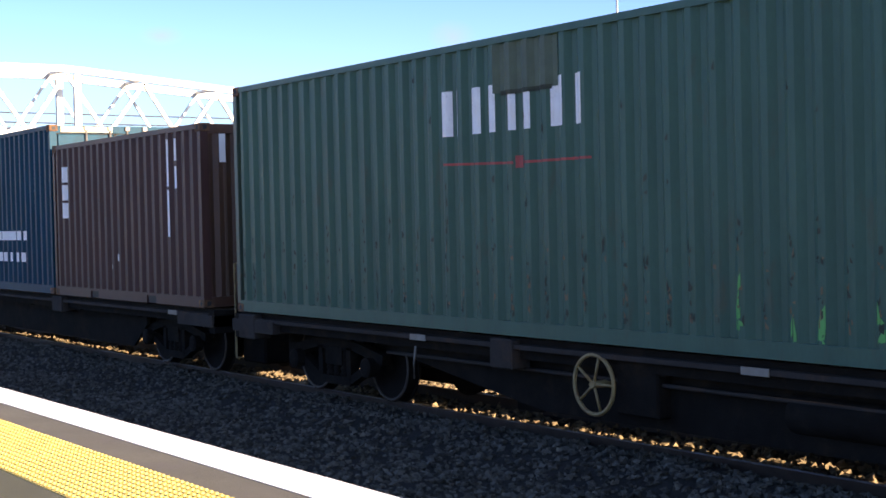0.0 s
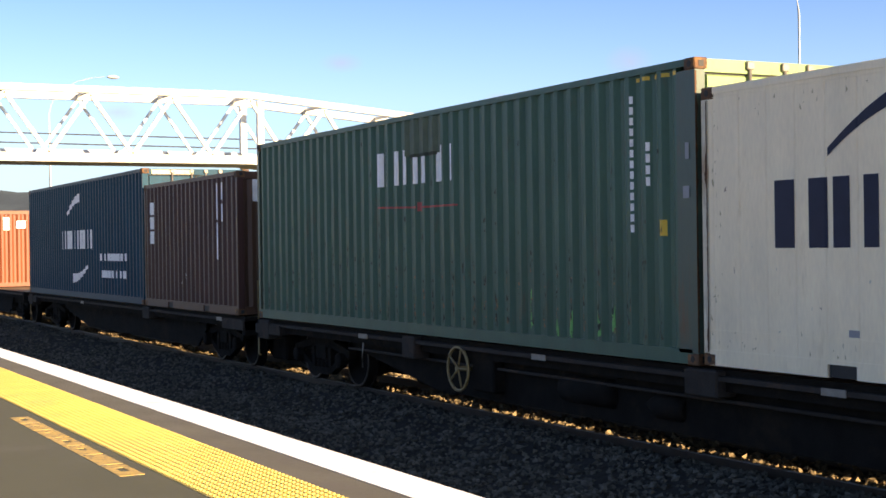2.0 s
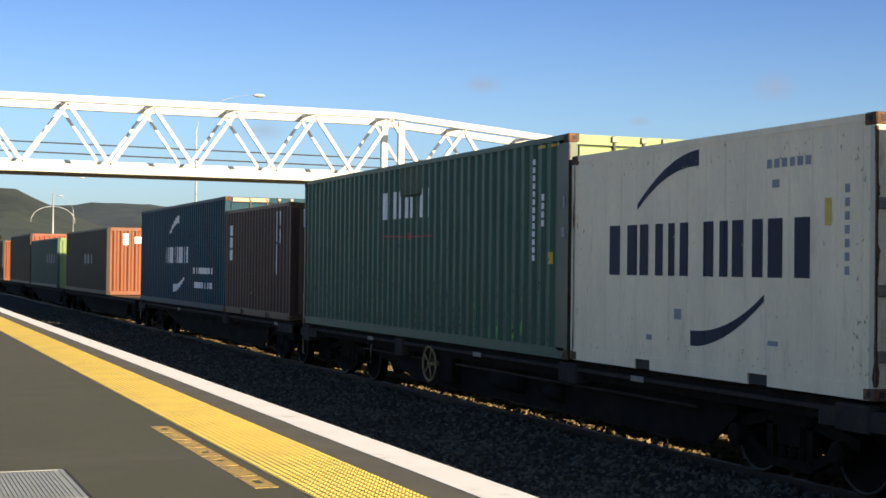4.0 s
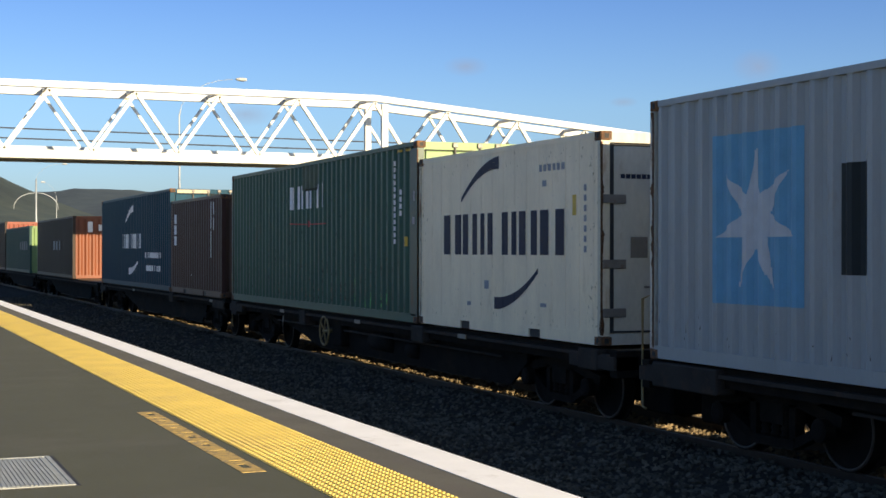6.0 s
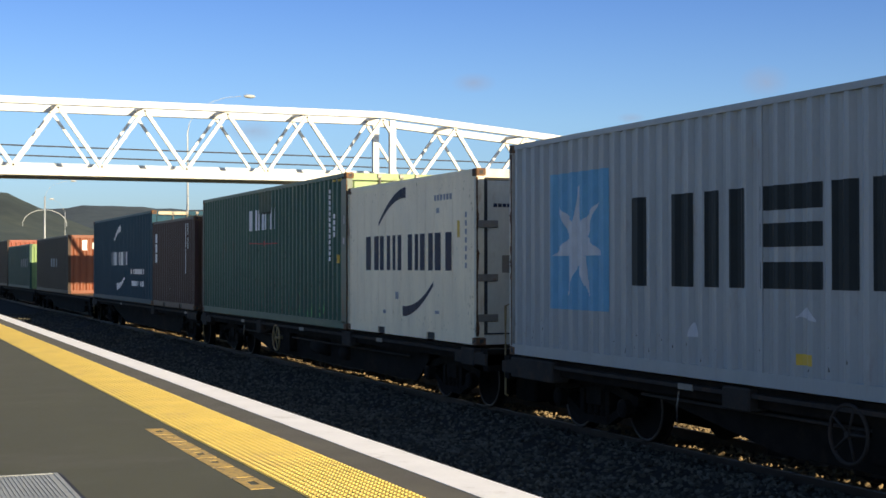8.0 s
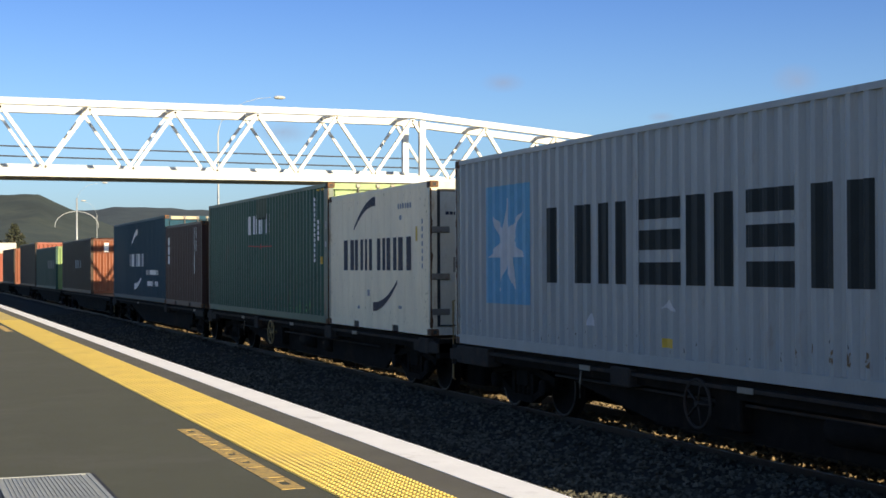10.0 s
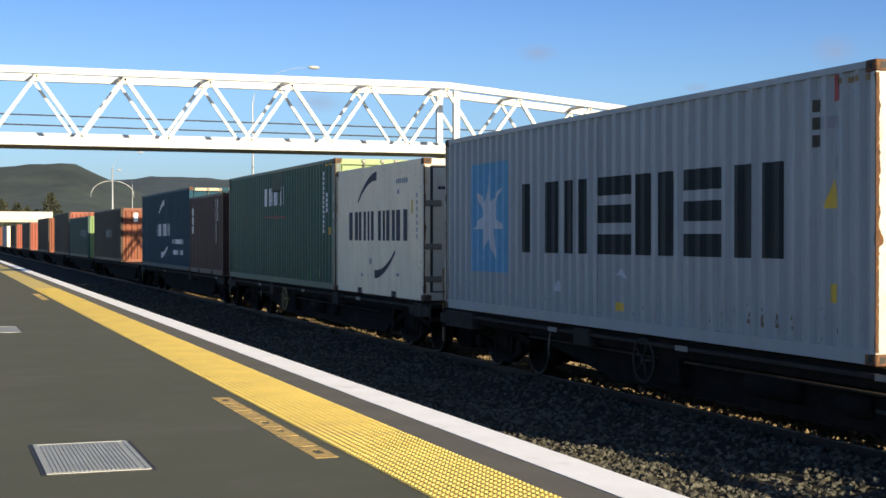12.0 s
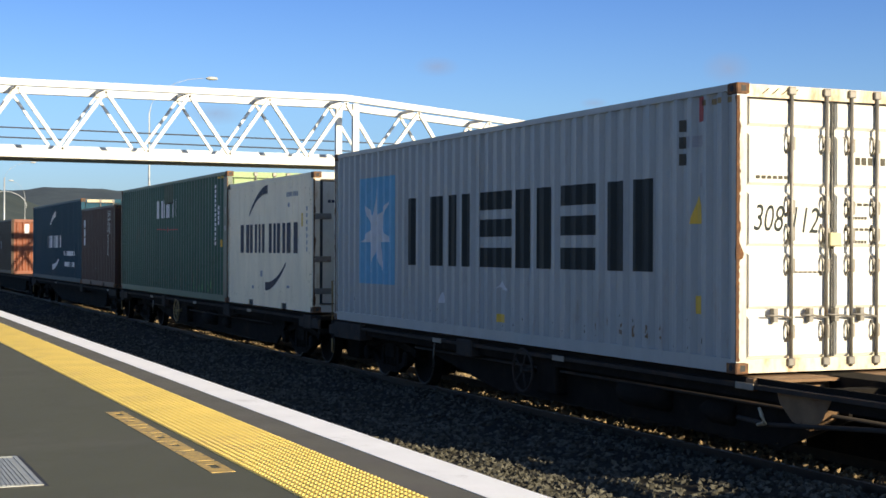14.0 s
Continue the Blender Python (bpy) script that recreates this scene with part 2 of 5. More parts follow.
M["ink"] = mat("dark_navy_lettering_paint", (0.018, 0.024, 0.05), 0.6, spec=0.25, var=0.2, scale=5)
M["ink2"] = mat("black_green_lettering_paint", (0.016, 0.023, 0.024), 0.6, spec=0.25, var=0.2, scale=5)
M["logo_blue"] = mat("sky_blue_paint", (0.12, 0.36, 0.54), 0.55, var=0.12, scale=4)
M["star"] = mat("pale_star_paint", (0.55, 0.58, 0.6), 0.55, var=0.1, scale=5)
M["warn"] = mat("yellow_warning_sticker", (0.72, 0.46, 0.05), 0.5, var=0.12, scale=9)
M["patch"] = mat("olive_patch_paint", (0.085, 0.12, 0.075), 0.6, var=0.25, scale=5)
M["graf"] = mat("bright_green_paint_mark", (0.10, 0.42, 0.10), 0.6, var=0.2, scale=9)
M["faint"] = mat("grey_print", (0.28, 0.29, 0.31), 0.6, var=0.15, scale=9)


# ---------------------------------------------------------------- mesh helpers
def part(name, bm, material, parent=None, label=""):
    me = bpy.data.meshes.new(name)
    bm.normal_update()
    bm.to_mesh(me)
    bm.free()
    me.materials.append(material)
    ob = new(name, me)
    if parent:
        ob.parent = parent
    return tagged(ob, label)


def box(bm, x0, x1, y0, y1, z0, z1):
    v = [bm.verts.new(p) for p in ((x0, y0, z0), (x1, y0, z0), (x1, y1, z0), (x0, y1, z0), (x0, y0, z1), (x1, y0, z1), (x1, y1, z1), (x0, y1, z1))]
    for f in ((3, 2, 1, 0), (4, 5, 6, 7), (0, 1, 5, 4), (1, 2, 6, 5), (2, 3, 7, 6), (3, 0, 4, 7)):
        bm.faces.new([v[i] for i in f])
    return bm


def beam(bm, p, q, w, h, up=(0, 0, 1)):
    """A square bar from p to q, w wide and h high."""
    p, q = Vector(p), Vector(q)
    d = (q - p).normalized()
    s = d.cross(Vector(up))
    s = (s if s.length > 1e-4 else Vector((1, 0, 0))).normalized()
    u = s.cross(d).normalized()
    r = [[bm.verts.new(e + s * a * w / 2 + u * b * h / 2) for a, b in ((-1, -1), (1, -1), (1, 1), (-1, 1))] for e in (p, q)]
    bm.faces.new(r[0][::-1]), bm.faces.new(r[1])
    for i in range(4):
        bm.faces.new((r[0][i], r[0][(i + 1) % 4], r[1][(i + 1) % 4], r[1][i]))
    return bm


def tube(bm, pts, r, seg=8):
    """A round bar through pts; r is one radius or one for each point."""
    pts = [Vector(p) for p in pts]
    rs = r if isinstance(r, (list, tuple)) else [r] * len(pts)
    rings = []
    for i, p in enumerate(pts):
        d = (pts[min(i + 1, len(pts) - 1)] - pts[max(i - 1, 0)]).normalized()
        s = d.cross(Vector((0, 0, 1)))
        s = (s if s.length > 1e-3 else Vector((1, 0, 0))).normalized()
        u = s.cross(d)
        rings.append([bm.verts.new(p + (s * math.cos(a) + u * math.sin(a)) * rs[i]) for a in (2 * math.pi * k / seg for k in range(seg))])
    for a, b in zip(rings, rings[1:]):
        for k in range(seg):
            f = bm.faces.new((a[k], a[(k + 1) % seg], b[(k + 1) % seg], b[k]))
            f.smooth = True
    bm.faces.new(rings[0][::-1]), bm.faces.new(rings[-1])
    return bm


def lathe(bm, prof, seg=28, axis="x", origin=(0, 0, 0)):
    """Turns the profile (along, radius) round an axis along x through origin."""
    o = Vector(origin)
    rings = []
    for a, r in prof:
        rings.append([bm.verts.new(o + Vector((a, r * math.cos(t), r * math.sin(t)))) for t in (2 * math.pi * k / seg for k in range(seg))])
    for a, b in zip(rings, rings[1:]):
        for k in range(seg):
            bm.faces.new((a[k], b[k], b[(k + 1) % seg], a[(k + 1) % seg]))
    bm.faces.new(rings[0]), bm.faces.new(rings[-1][::-1])
    return bm


def ring(bm, origin, R, r, seg=32, side=8):
    """A torus whose axis lies along x."""
    o = Vector(origin)
    g = [[bm.verts.new(o + Vector((r * math.sin(b), (R + r * math.cos(b)) * math.cos(a), (R + r * math.cos(b)) * math.sin(a)))) for b in (2 * math.pi * j / side for j in range(side))] for a in (2 * math.pi * i / seg for i in range(seg))]
    for i in range(seg):
        for j in range(side):
            f = bm.faces.new((g[i][j], g[(i + 1) % seg][j], g[(i + 1) % seg][(j + 1) % side], g[i][(j + 1) % side]))
            f.smooth = True
    return bm


def bevelled(bm, w=0.01):
    bmesh.ops.bevel(bm, geom=bm.edges[:], offset=w, segments=1, affect="EDGES")
    return bm


def empty(name, m, label, category, group="", kind=""):
    ob = new(name)
    ob.empty_display_size = 0.3
    ob.matrix_basis = m
    return tagged(ob, label, category, group, kind)


def mesh_stuff(name, verts, faces, material, parent=None, label="", category="", kind=""):
    me = bpy.data.meshes.new(name)
    me.from_pydata(verts, [], faces)
    me.update()
    me.materials.append(material)
    ob = new(name, me)
    if parent:
        ob.parent = parent
    return tagged(ob, label, category, "", kind)


# ---------------------------------------------------------------- ground, track and platform
X_SIDE = 8.46            # the train's near side
X_TRACK = X_SIDE + 1.22  # middle of the track
RAIL = -0.68             # top of the rails
BED = -0.9               # top of the ballast beside the track
EDGE = 4.10              # the platform's edge

rng = np.random.default_rng(7)


def make_ground():
    # one sheet to the horizon, lowest under the platform
    xs = [-4000, -400, -60, 4.0, 30, 60, 400, 4000]
    ys = [-4000, -300, -40, 0, 60, 150, 400, 900, 4000]
    verts = [(x, y, BED - 0.06) for y in ys for x in xs]
    w = len(xs)
    faces = [(j * w + i, j * w + i + 1, (j + 1) * w + i + 1, (j + 1) * w + i) for j in range(len(ys) - 1) for i in range(w - 1)]
    tagged(mesh_stuff("ground", verts, faces, M["ground"]), "dry grassy earth reaching to the hills", "ground", kind="structure")


def bed_height(x, y):
    # flat shoulder by the platform, a low mound under the track, a heap of ballast past it
    d = abs(x - X_TRACK)
    h = BED + 0.14 * max(0.0, min(1.0, (1.75 - d) / 0.5)) - 0.07 * max(0.0, min(1.0, (0.66 - d) / 0.12))
    if x > X_TRACK + 1.5:
        h += 0.22 * max(0.0, min(1.0, (x - X_TRACK - 1.5) / 0.7))
    return h + 0.03 * noise.noise((x * 1.7, y * 1.7, 0)) + 0.05 * noise.noise((x * 0.4, y * 0.4, 3))


def make_bed():
    xs = [4.1 + 0.15 * i for i in range(71)]
    ys = list(np.concatenate([np.arange(-12, 40, 0.35), np.arange(40, 330, 4.0)]))
    w = len(xs)
    verts = [(x, y, bed_height(x, y)) for y in ys for x in xs]
    faces = [(j * w + i, j * w + i + 1, (j + 1) * w + i + 1, (j + 1) * w + i) for j in range(len(ys) - 1) for i in range(w - 1)]
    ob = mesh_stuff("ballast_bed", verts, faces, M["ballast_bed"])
    for p in ob.data.polygons:
        p.use_smooth = True
    tagged(ob, "dark crushed stone ballast bed beside the platform", "ballast", kind="structure")


def stones(name, count, x0, x1, y0, y1, smin, smax, material, label, power=1.0):
    """Loose crushed stones: eight-faced lumps, each its own shape and turn."""
    base = np.array([(1, 0, 0), (-1, 0, 0), (0, 1, 0), (0, -1, 0), (0, 0, 1), (0, 0, -1)], float)
    tri = np.array([(0, 2, 4), (2, 1, 4), (1, 3, 4), (3, 0, 4), (2, 0, 5), (1, 2, 5), (3, 1, 5), (0, 3, 5)])
    V, F = [], []
    for k in range(count):
        x = rng.uniform(x0, x1)
        y = y0 + (y1 - y0) * rng.random() ** power
        s = rng.uniform(smin, smax)
        a = rng.normal(size=(3, 3))
        q, _ = np.linalg.qr(a)
        v = (base * rng.uniform(0.6, 1.25, (6, 1)) + rng.normal(0, 0.16, (6, 3))) * s @ q
        v[:, 2] *= 0.8
        V.append(v + (x, y, bed_height(x, y) + s * 0.25))
        F.append(tri + 6 * k)
    tagged(mesh_stuff(name, np.concatenate(V).tolist(), np.concatenate(F).tolist(), material), label, "ballast", kind="stuff")


def make_track():
    for side, x in (("near", X_TRACK - 0.5685), ("far", X_TRACK + 0.5685)):
        rail = empty("rail", pose(x, 0, RAIL), "rusty steel rail with a polished head on sleepers", "rail", "rails of the track", "structure")
        bm = bmesh.new()
        for a, b, w in ((-0.155, -0.14, 0.065), (-0.14, -0.04, 0.009), (-0.04, -0.002, 0.034)):
            box(bm, -w, w, -14, 330, a, b)
        part("rail_body", bm, M["rail"], rail)
        part("rail_head", box(bmesh.new(), -0.025, 0.025, -14, 330, -0.0015, 0.0015), M["rail_top"], rail, "polished running surface")
    first = None
    for k in range(90):
        m = pose(X_TRACK, -8 + 0.7 * k, RAIL - 0.155, 0, 0, 0)
        if first is None:
            bm = box(bmesh.new(), -1.1, 1.1, -0.12, 0.12, -0.14, 0.0)
            first = part("sleeper", bevelled(bm, 0.015), M["sleeper"])
            first.matrix_basis = m
            tagged(first, "weathered concrete sleeper bedded in ballast", "sleeper", "sleepers of the track")
        else:
            copy_thing(first, m)


WHITE_IN, YEL_OUT, YEL_IN = 3.73, 3.39, 2.69


def make_platform():
    pf = empty("platform", pose(0, 0, 0), "grey asphalt station platform with painted edge", "platform", kind="structure")
    part("asphalt", box(bmesh.new(), -14, YEL_IN - 0.002, -14, 190, -0.2, 0.0), M["asphalt"], pf, "smooth dark grey asphalt")
    part("edge_strip", box(bmesh.new(), YEL_OUT + 0.002, EDGE - 0.02, -14, 190, -0.2, -0.002), M["concrete"], pf, "grey strip of concrete by the edge")
    part("coping", bevelled(box(bmesh.new(), EDGE - 0.35, EDGE, -14, 190, -0.28, -0.005), 0.012), M["concrete"], pf, "concrete coping at the platform's edge")
    part("retaining_wall", box(bmesh.new(), EDGE - 0.32, EDGE - 0.06, -14, 190, -1.1, -0.28), M["concrete"], pf, "concrete wall under the platform's edge")
    # painted line with slightly uneven borders
    bm = bmesh.new()
    ys = [-14 + 0.4 * i for i in range(511)]
    lo = [bm.verts.new((WHITE_IN + 0.008 * noise.noise((0, y * 1.3, 0)), y, 0.003)) for y in ys]
    hi = [bm.verts.new((EDGE - 0.012 + 0.006 * noise.noise((5, y * 1.3, 0)), y, 0.003)) for y in ys]
    for i in range(len(ys) - 1):
        bm.faces.new((lo[i], hi[i], hi[i + 1], lo[i + 1]))
    r = bmesh.ops.extrude_face_region(bm, geom=bm.faces[:])
    bmesh.ops.translate(bm, vec=(0, 0, -0.0035), verts=[v for v in r["geom"] if isinstance(v, bmesh.types.BMVert)])
    part("white_line", bm, M["white_line"], pf, "thick white painted edge line")
    part("tactile_strip", box(bmesh.new(), YEL_IN, YEL_OUT, -14, 190, -0.2, 0.004), M["tactile"], pf, "yellow tactile paving strip")
    # raised domes of the tactile strip
    V, F, n = [], [], 0
    near_domes = []
    cols = 13
    for j in range(600):
        y = 3.5 + 0.066 * j
        for i in range(cols):
            x = YEL_IN + (YEL_OUT - YEL_IN) * (i + 0.5) / cols
            if 7.5 < y < 9.0:
                near_domes.append((x, y))
                continue
            for rr, z in ((0.02, 0.004), (0.012, 0.016)):
                V += [(x + rr * math.cos(a), y + 1.25 * rr * math.sin(a), z) for a in (0, 1.0472, 2.0944, 3.1416, 4.1888, 5.236)]
            F += [(n + k, n + (k + 1) % 6, n + 6 + (k + 1) % 6, n + 6 + k) for k in range(6)] + [tuple(range(n + 6, n + 12))]
            n += 12
    tagged(mesh_stuff("tactile_domes", V, F, M["tactile"], pf, "rows of raised yellow domes", "", "stuff"))

    dome = bpy.data.meshes.new("dome")
    dv = [(rr * math.cos(a), 1.25 * rr * math.sin(a), z) for rr, z in ((0.02, 0.004), (0.012, 0.016)) for a in (0, 1.0472, 2.0944, 3.1416, 4.1888, 5.236)]
    dome.from_pydata(dv, [], [(k, (k + 1) % 6, 6 + (k + 1) % 6, 6 + k) for k in range(6)] + [tuple(range(6, 12))])
    dome.materials.append(M["tactile"])
    for x, y in near_domes:
        ob = new("dome", dome)
        ob.parent = pf
        ob.location = (x, y, 0)

    def worn_mark(y0, count, step):
        mark = empty("painted_marking", pose(2.43, y0, 0.0), "worn yellow painted lettering block on the asphalt", "marking", "painted platform markings", "structure")
        for k in range(count):
            bm = bmesh.new()
            z = 0.0035
            a, b = k * step, k * step + step * 0.9
            def quad(x0, x1, ya, yb):
                box(bm, x0, x1, ya, yb, 0.0, z)
            quad(0.0, 0.055, a, b)
            quad(0.115, 0.165, a, b)
            quad(0.055, 0.115, a, a + step * (0.34 + 0.12 * ((k * 5) % 3)))
            quad(0.055, 0.115, b - step * (0.24 + 0.08 * (k % 2)), b)
            part("paint_bar", bm, M["yellow_paint"], mark)
    worn_mark(9.4, 7, 0.56)
    worn_mark(35.5, 7, 0.56)

    def hatch(x, y, w, l):
        h = empty("access_hatch", pose(x, y, 0.0), "ribbed galvanised steel access hatch set in the asphalt", "hatch", "platform hatches", "structure")
        bm = bmesh.new()
        for a in ((0, w, 0, 0.03), (0, w, l - 0.03, l), (0, 0.03, 0.03, l - 0.03), (w - 0.03, w, 0.03, l - 0.03)):
            box(bm, a[0], a[1], a[2], a[3], 0.0, 0.009)
        part("hatch_frame", bm, M["galv"], h)
        part("hatch_plate", box(bmesh.new(), 0.03, w - 0.03, 0.03, l - 0.03, 0.0, 0.005), M["galv"], h)
        n = 20
        for k in range(n):
            a = 0.05 + (w - 0.1) * k / n
            part("rib", box(bmesh.new(), a, a + 0.015, 0.05, l - 0.05, 0.005, 0.009), M["galv"], h)
        # open joint to the asphalt
        bm = bmesh.new()
        for a in ((-0.03, w + 0.03, -0.03, 0), (-0.03, w + 0.03, l, l + 0.03), (-0.03, 0, 0, l), (w, w + 0.03, 0, l)):
            box(bm, a[0], a[1], a[2], a[3], 0.0, 0.003)
        part("hatch_joint", bm, M["gasket"], h, "dark joint round the hatch")
    hatch(0.66, 9.3, 0.66, 1.36)
    hatch(0.62, 23.4, 0.66, 1.6)


# ---------------------------------------------------------------- footbridge
def make_bridge():
    fb = empty("footbridge", pose(0, 53, 0), "white steel truss footbridge with a ramp over the railway", "footbridge", kind="structure")
    Z0, Z1 = 4.81, 7.415      # middle of the lower and of the upper chord
    XR, STEP = 19.03, 3.116   # right end of the level span; one truss panel
    SLOPE = -0.088
    def height(x, z):
        return z + (SLOPE * (x - XR) if x > XR else 0.0)
    for y in (0.0, 2.0):
        for x0, x1 in ((-15.2, XR), (XR, 50.3)):
            for z, h in ((Z1 + (0.075 if y == 0 else 0.005), 0.24 if y == 0 else 0.26), (Z0 + 0.15, 0.31)):
                name = "upper_chord" if z > Z1 else "lower_chord"
                part(name, beam(bmesh.new(), (x0, y, height(x0, z)), (x1, y, height(x1, z)), 0.26, h), M["bridge"], fb)
        for k in range(-1, 21):
            top = 6.561 + STEP * (k - 1)
            for bx in (top - STEP / 2, top + STEP / 2):
                if bx < -15 or bx > 50 or top < -15 or top > 50:
                    continue
                z0 = height(bx, Z0 + 0.3)
                part("diagonal", beam(bmesh.new(), (top, y, height(top, Z1 - 0.1)), (bx, y, z0), *((0.13, 0.13) if y == 0 else (0.10, 0.10)), (0, 1, 0)), M["bridge"], fb)
        for x in (XR + 0.4, 35.0, 49.4):
            part("post", box(bmesh.new(), x - 0.12, x + 0.12, y - 0.105, y + 0.105, -0.9, height(x, Z1 - 0.1)), M["bridge"], fb)
        part("post", box(bmesh.new(), -9.75, -9.45, y - 0.15, y + 0.15, 0, Z1), M["bridge"], fb)
    for x0, x1 in ((-15.2, XR), (XR, 50.3)):
        part("deck", beam(bmesh.new(), (x0, 1.0, height(x0, Z0 + 0.03)), (x1, 1.0, height(x1, Z0 + 0.03)), 1.74, 0.14), M["deck"], fb, "grey concrete deck with a dark underside")
    # grey strip added to draw the shaded line above the lower chord
    for x0, x1 in ((-15.2, XR), (XR, 50.3)):
        part("shade_line_strip", beam(bmesh.new(), (x0, 1.84, height(x0, Z0 + 0.44)), (x1, 1.84, height(x1, Z0 + 0.44)), 0.03, 0.26), M["lamp_steel"], fb, "grey strip standing for the shaded line along the deck")
    for k in range(0, 21):
        x = 6.561 + STEP * (k - 6)
        if -15 < x < 50:
            part("cross_beam", beam(bmesh.new(), (x, 0.13, height(x, Z1 + 0.05)), (x, 1.87, height(x, Z1 + 0.05)), 0.1, 0.12), M["bridge"], fb)


def make_cables():
    for z in (6.05, 6.55):
        bm = bmesh.new()
        pts = [(-40 + 4 * i, 74, z + 1.1 + 2.0 * ((i - 20) / 20.0) ** 2 * 0.25 - 0.012 * i) for i in range(41)]
        tagged(part("power_cable", tube(bm, pts, 0.035, 5), M["cable"]), "thin black overhead power cable behind the footbridge", "cable", "power cables", "structure")


def street_lamp(x, y, h, arm, label):
    lp = empty("street_lamp", pose(x, y, BED - 0.06), label, "street lamp", "street lamps")
    top = h - 2.2
    pts = [(0, 0, 0), (0, 0, top * 0.55), (0, 0, top)]
    pts += [(arm * (1 - math.cos(a)) * 0.98, 0, top + 2.2 * math.sin(a)) for a in (0.25, 0.5, 0.75, 1.0, 1.25, 1.5)]
    part("pole", tube(bmesh.new(), pts, [0.10, 0.07, 0.045] + [0.014] * 6, 8), M["lamp_steel"], lp)
    bm = bmesh.new()
    bmesh.ops.create_uvsphere(bm, u_segments=12, v_segments=8, radius=1.0)
    bmesh.ops.scale(bm, vec=(0.36, 0.16, 0.11), verts=bm.verts[:])
    bmesh.ops.translate(bm, vec=(arm * 0.92 + 0.45, 0, h + 0.0), verts=bm.verts[:])
    part("lamp_head", bm, M["lamp_head"], lp, "flat grey lantern")


def twin_arm_pole(x, y, h):
    lp = empty("twin_arm_post", pose(x, y, BED - 0.06), "grey steel post with two drooping curved arms", "post")
    part("pole", tube(bmesh.new(), [(0, 0, 0), (0, 0, h)], [0.14, 0.09], 8), M["lamp_steel"], lp)
    for s in (-1, 1):
        pts = [(s * 2.6 * math.sin(a), 0, h - 3.4 + 1.8 * math.cos(a)) for a in (0.0, 0.35, 0.7, 1.05, 1.4, 1.7)]
        part("arm", tube(bmesh.new(), pts, 0.05, 6), M["lamp_steel"], lp)


# ---------------------------------------------------------------- distance
def make_hills():
    def ridge(name, dist, tops, depth, seed, label, cover):
        V, F = [], []
        nb, nd = 150, 14
        for i in range(nb):
            b = -14 + 84 * i / (nb - 1)
            e = np.interp(b, [p[0] for p in tops], [p[1] for p in tops])
            e += 0.09 * noise.noise((b * 0.9, seed, 0)) + 0.05 * noise.noise((b * 3.1, seed, 1)) + 0.025 * noise.noise((b * 9.0, seed, 2))
            for j in range(nd):
                f = j / (nd - 1)
                r = dist * (1 - depth * (1 - f))
                z = dist * math.tan(radians(max(e, 0.02))) * f ** 1.25
                z += dist * 0.0035 * noise.noise((b * 1.3, f * 6, seed + 4)) * f * (1 - f) * 4
                V.append((r * math.sin(radians(b)), r * math.cos(radians(b)), z - 2))
        for i in range(nb - 1):
            for j in range(nd - 1):
                F.append((i * nd + j, (i + 1) * nd + j, (i + 1) * nd + j + 1, i * nd + j + 1))
        ob = mesh_stuff(name, V, F, cover)
        for p in ob.data.polygons:
            p.use_smooth = True
        tagged(ob, label, "hill", kind="structure")
    ridge("hill_near", 1700, [(-14, 1.2), (0, 2.5), (2.7, 2.85), (3.9, 2.95), (5.0, 2.99), (5.8, 2.71), (6.7, 2.3), (7.8, 1.8), (9.5, 1.2), (12, 0.6), (20, 0.1), (70, 0.05)], 0.4, 3.0, "dark wooded hill beyond the station", M["hill"])
    ridge("hill_far", 3300, [(-14, 1.0), (3, 1.9), (6.5, 2.3), (7.5, 2.4), (8.3, 2.46), (9.7, 2.46), (11, 2.34), (14, 2.3), (18, 2.0), (26, 1.4), (40, 1.0), (70, 0.8)], 0.3, 11.0, "long wooded ridge on the horizon, tinted blue for haze", M["hill_far"])


def tree(x, y, h, seed):
    r = random.Random(seed)
    t = empty("tree", pose(x, y, BED - 0.06), "dark evergreen tree at the far end of the station", "tree", "far trees")
    bm = tube(bmesh.new(), [(0, 0, 0), (0.1, 0, h * 0.35), (0, 0.1, h * 0.8)], [h * 0.03, h * 0.022, h * 0.008], 7)
    for k in range(6):
        a = k * 1.1
        z = h * (0.3 + 0.09 * k)
        tube(bm, [(0, 0, z), (math.cos(a) * h * 0.16, math.sin(a) * h * 0.16, z + h * 0.09)], [h * 0.01, h * 0.004], 5)
    part("trunk", bm, M["bark"], t)
    V, F = [], []
    for k in range(700):
        f = r.random() ** 0.8
        z = h * (0.18 + 0.82 * f)
        w = h * 0.36 * (1 - f) ** 0.55 * (0.55 + 0.45 * noise.noise((f * 5, seed, 0)) + 0.4)
        a = r.uniform(0, 6.283)
        q = w * math.sqrt(r.random())
        c = Vector((q * math.cos(a), q * math.sin(a), z))
        s = h * r.uniform(0.02, 0.05)
        n = len(V)
        for _ in range(4):
            V.append(c + Vector((r.uniform(-s, s), r.uniform(-s, s), r.uniform(-s, s))))
        F += [(n, n + 1, n + 2), (n + 1, n + 2, n + 3)]
    mesh_stuff("crown", [tuple(v) for v in V], F, M["leaf"], t)


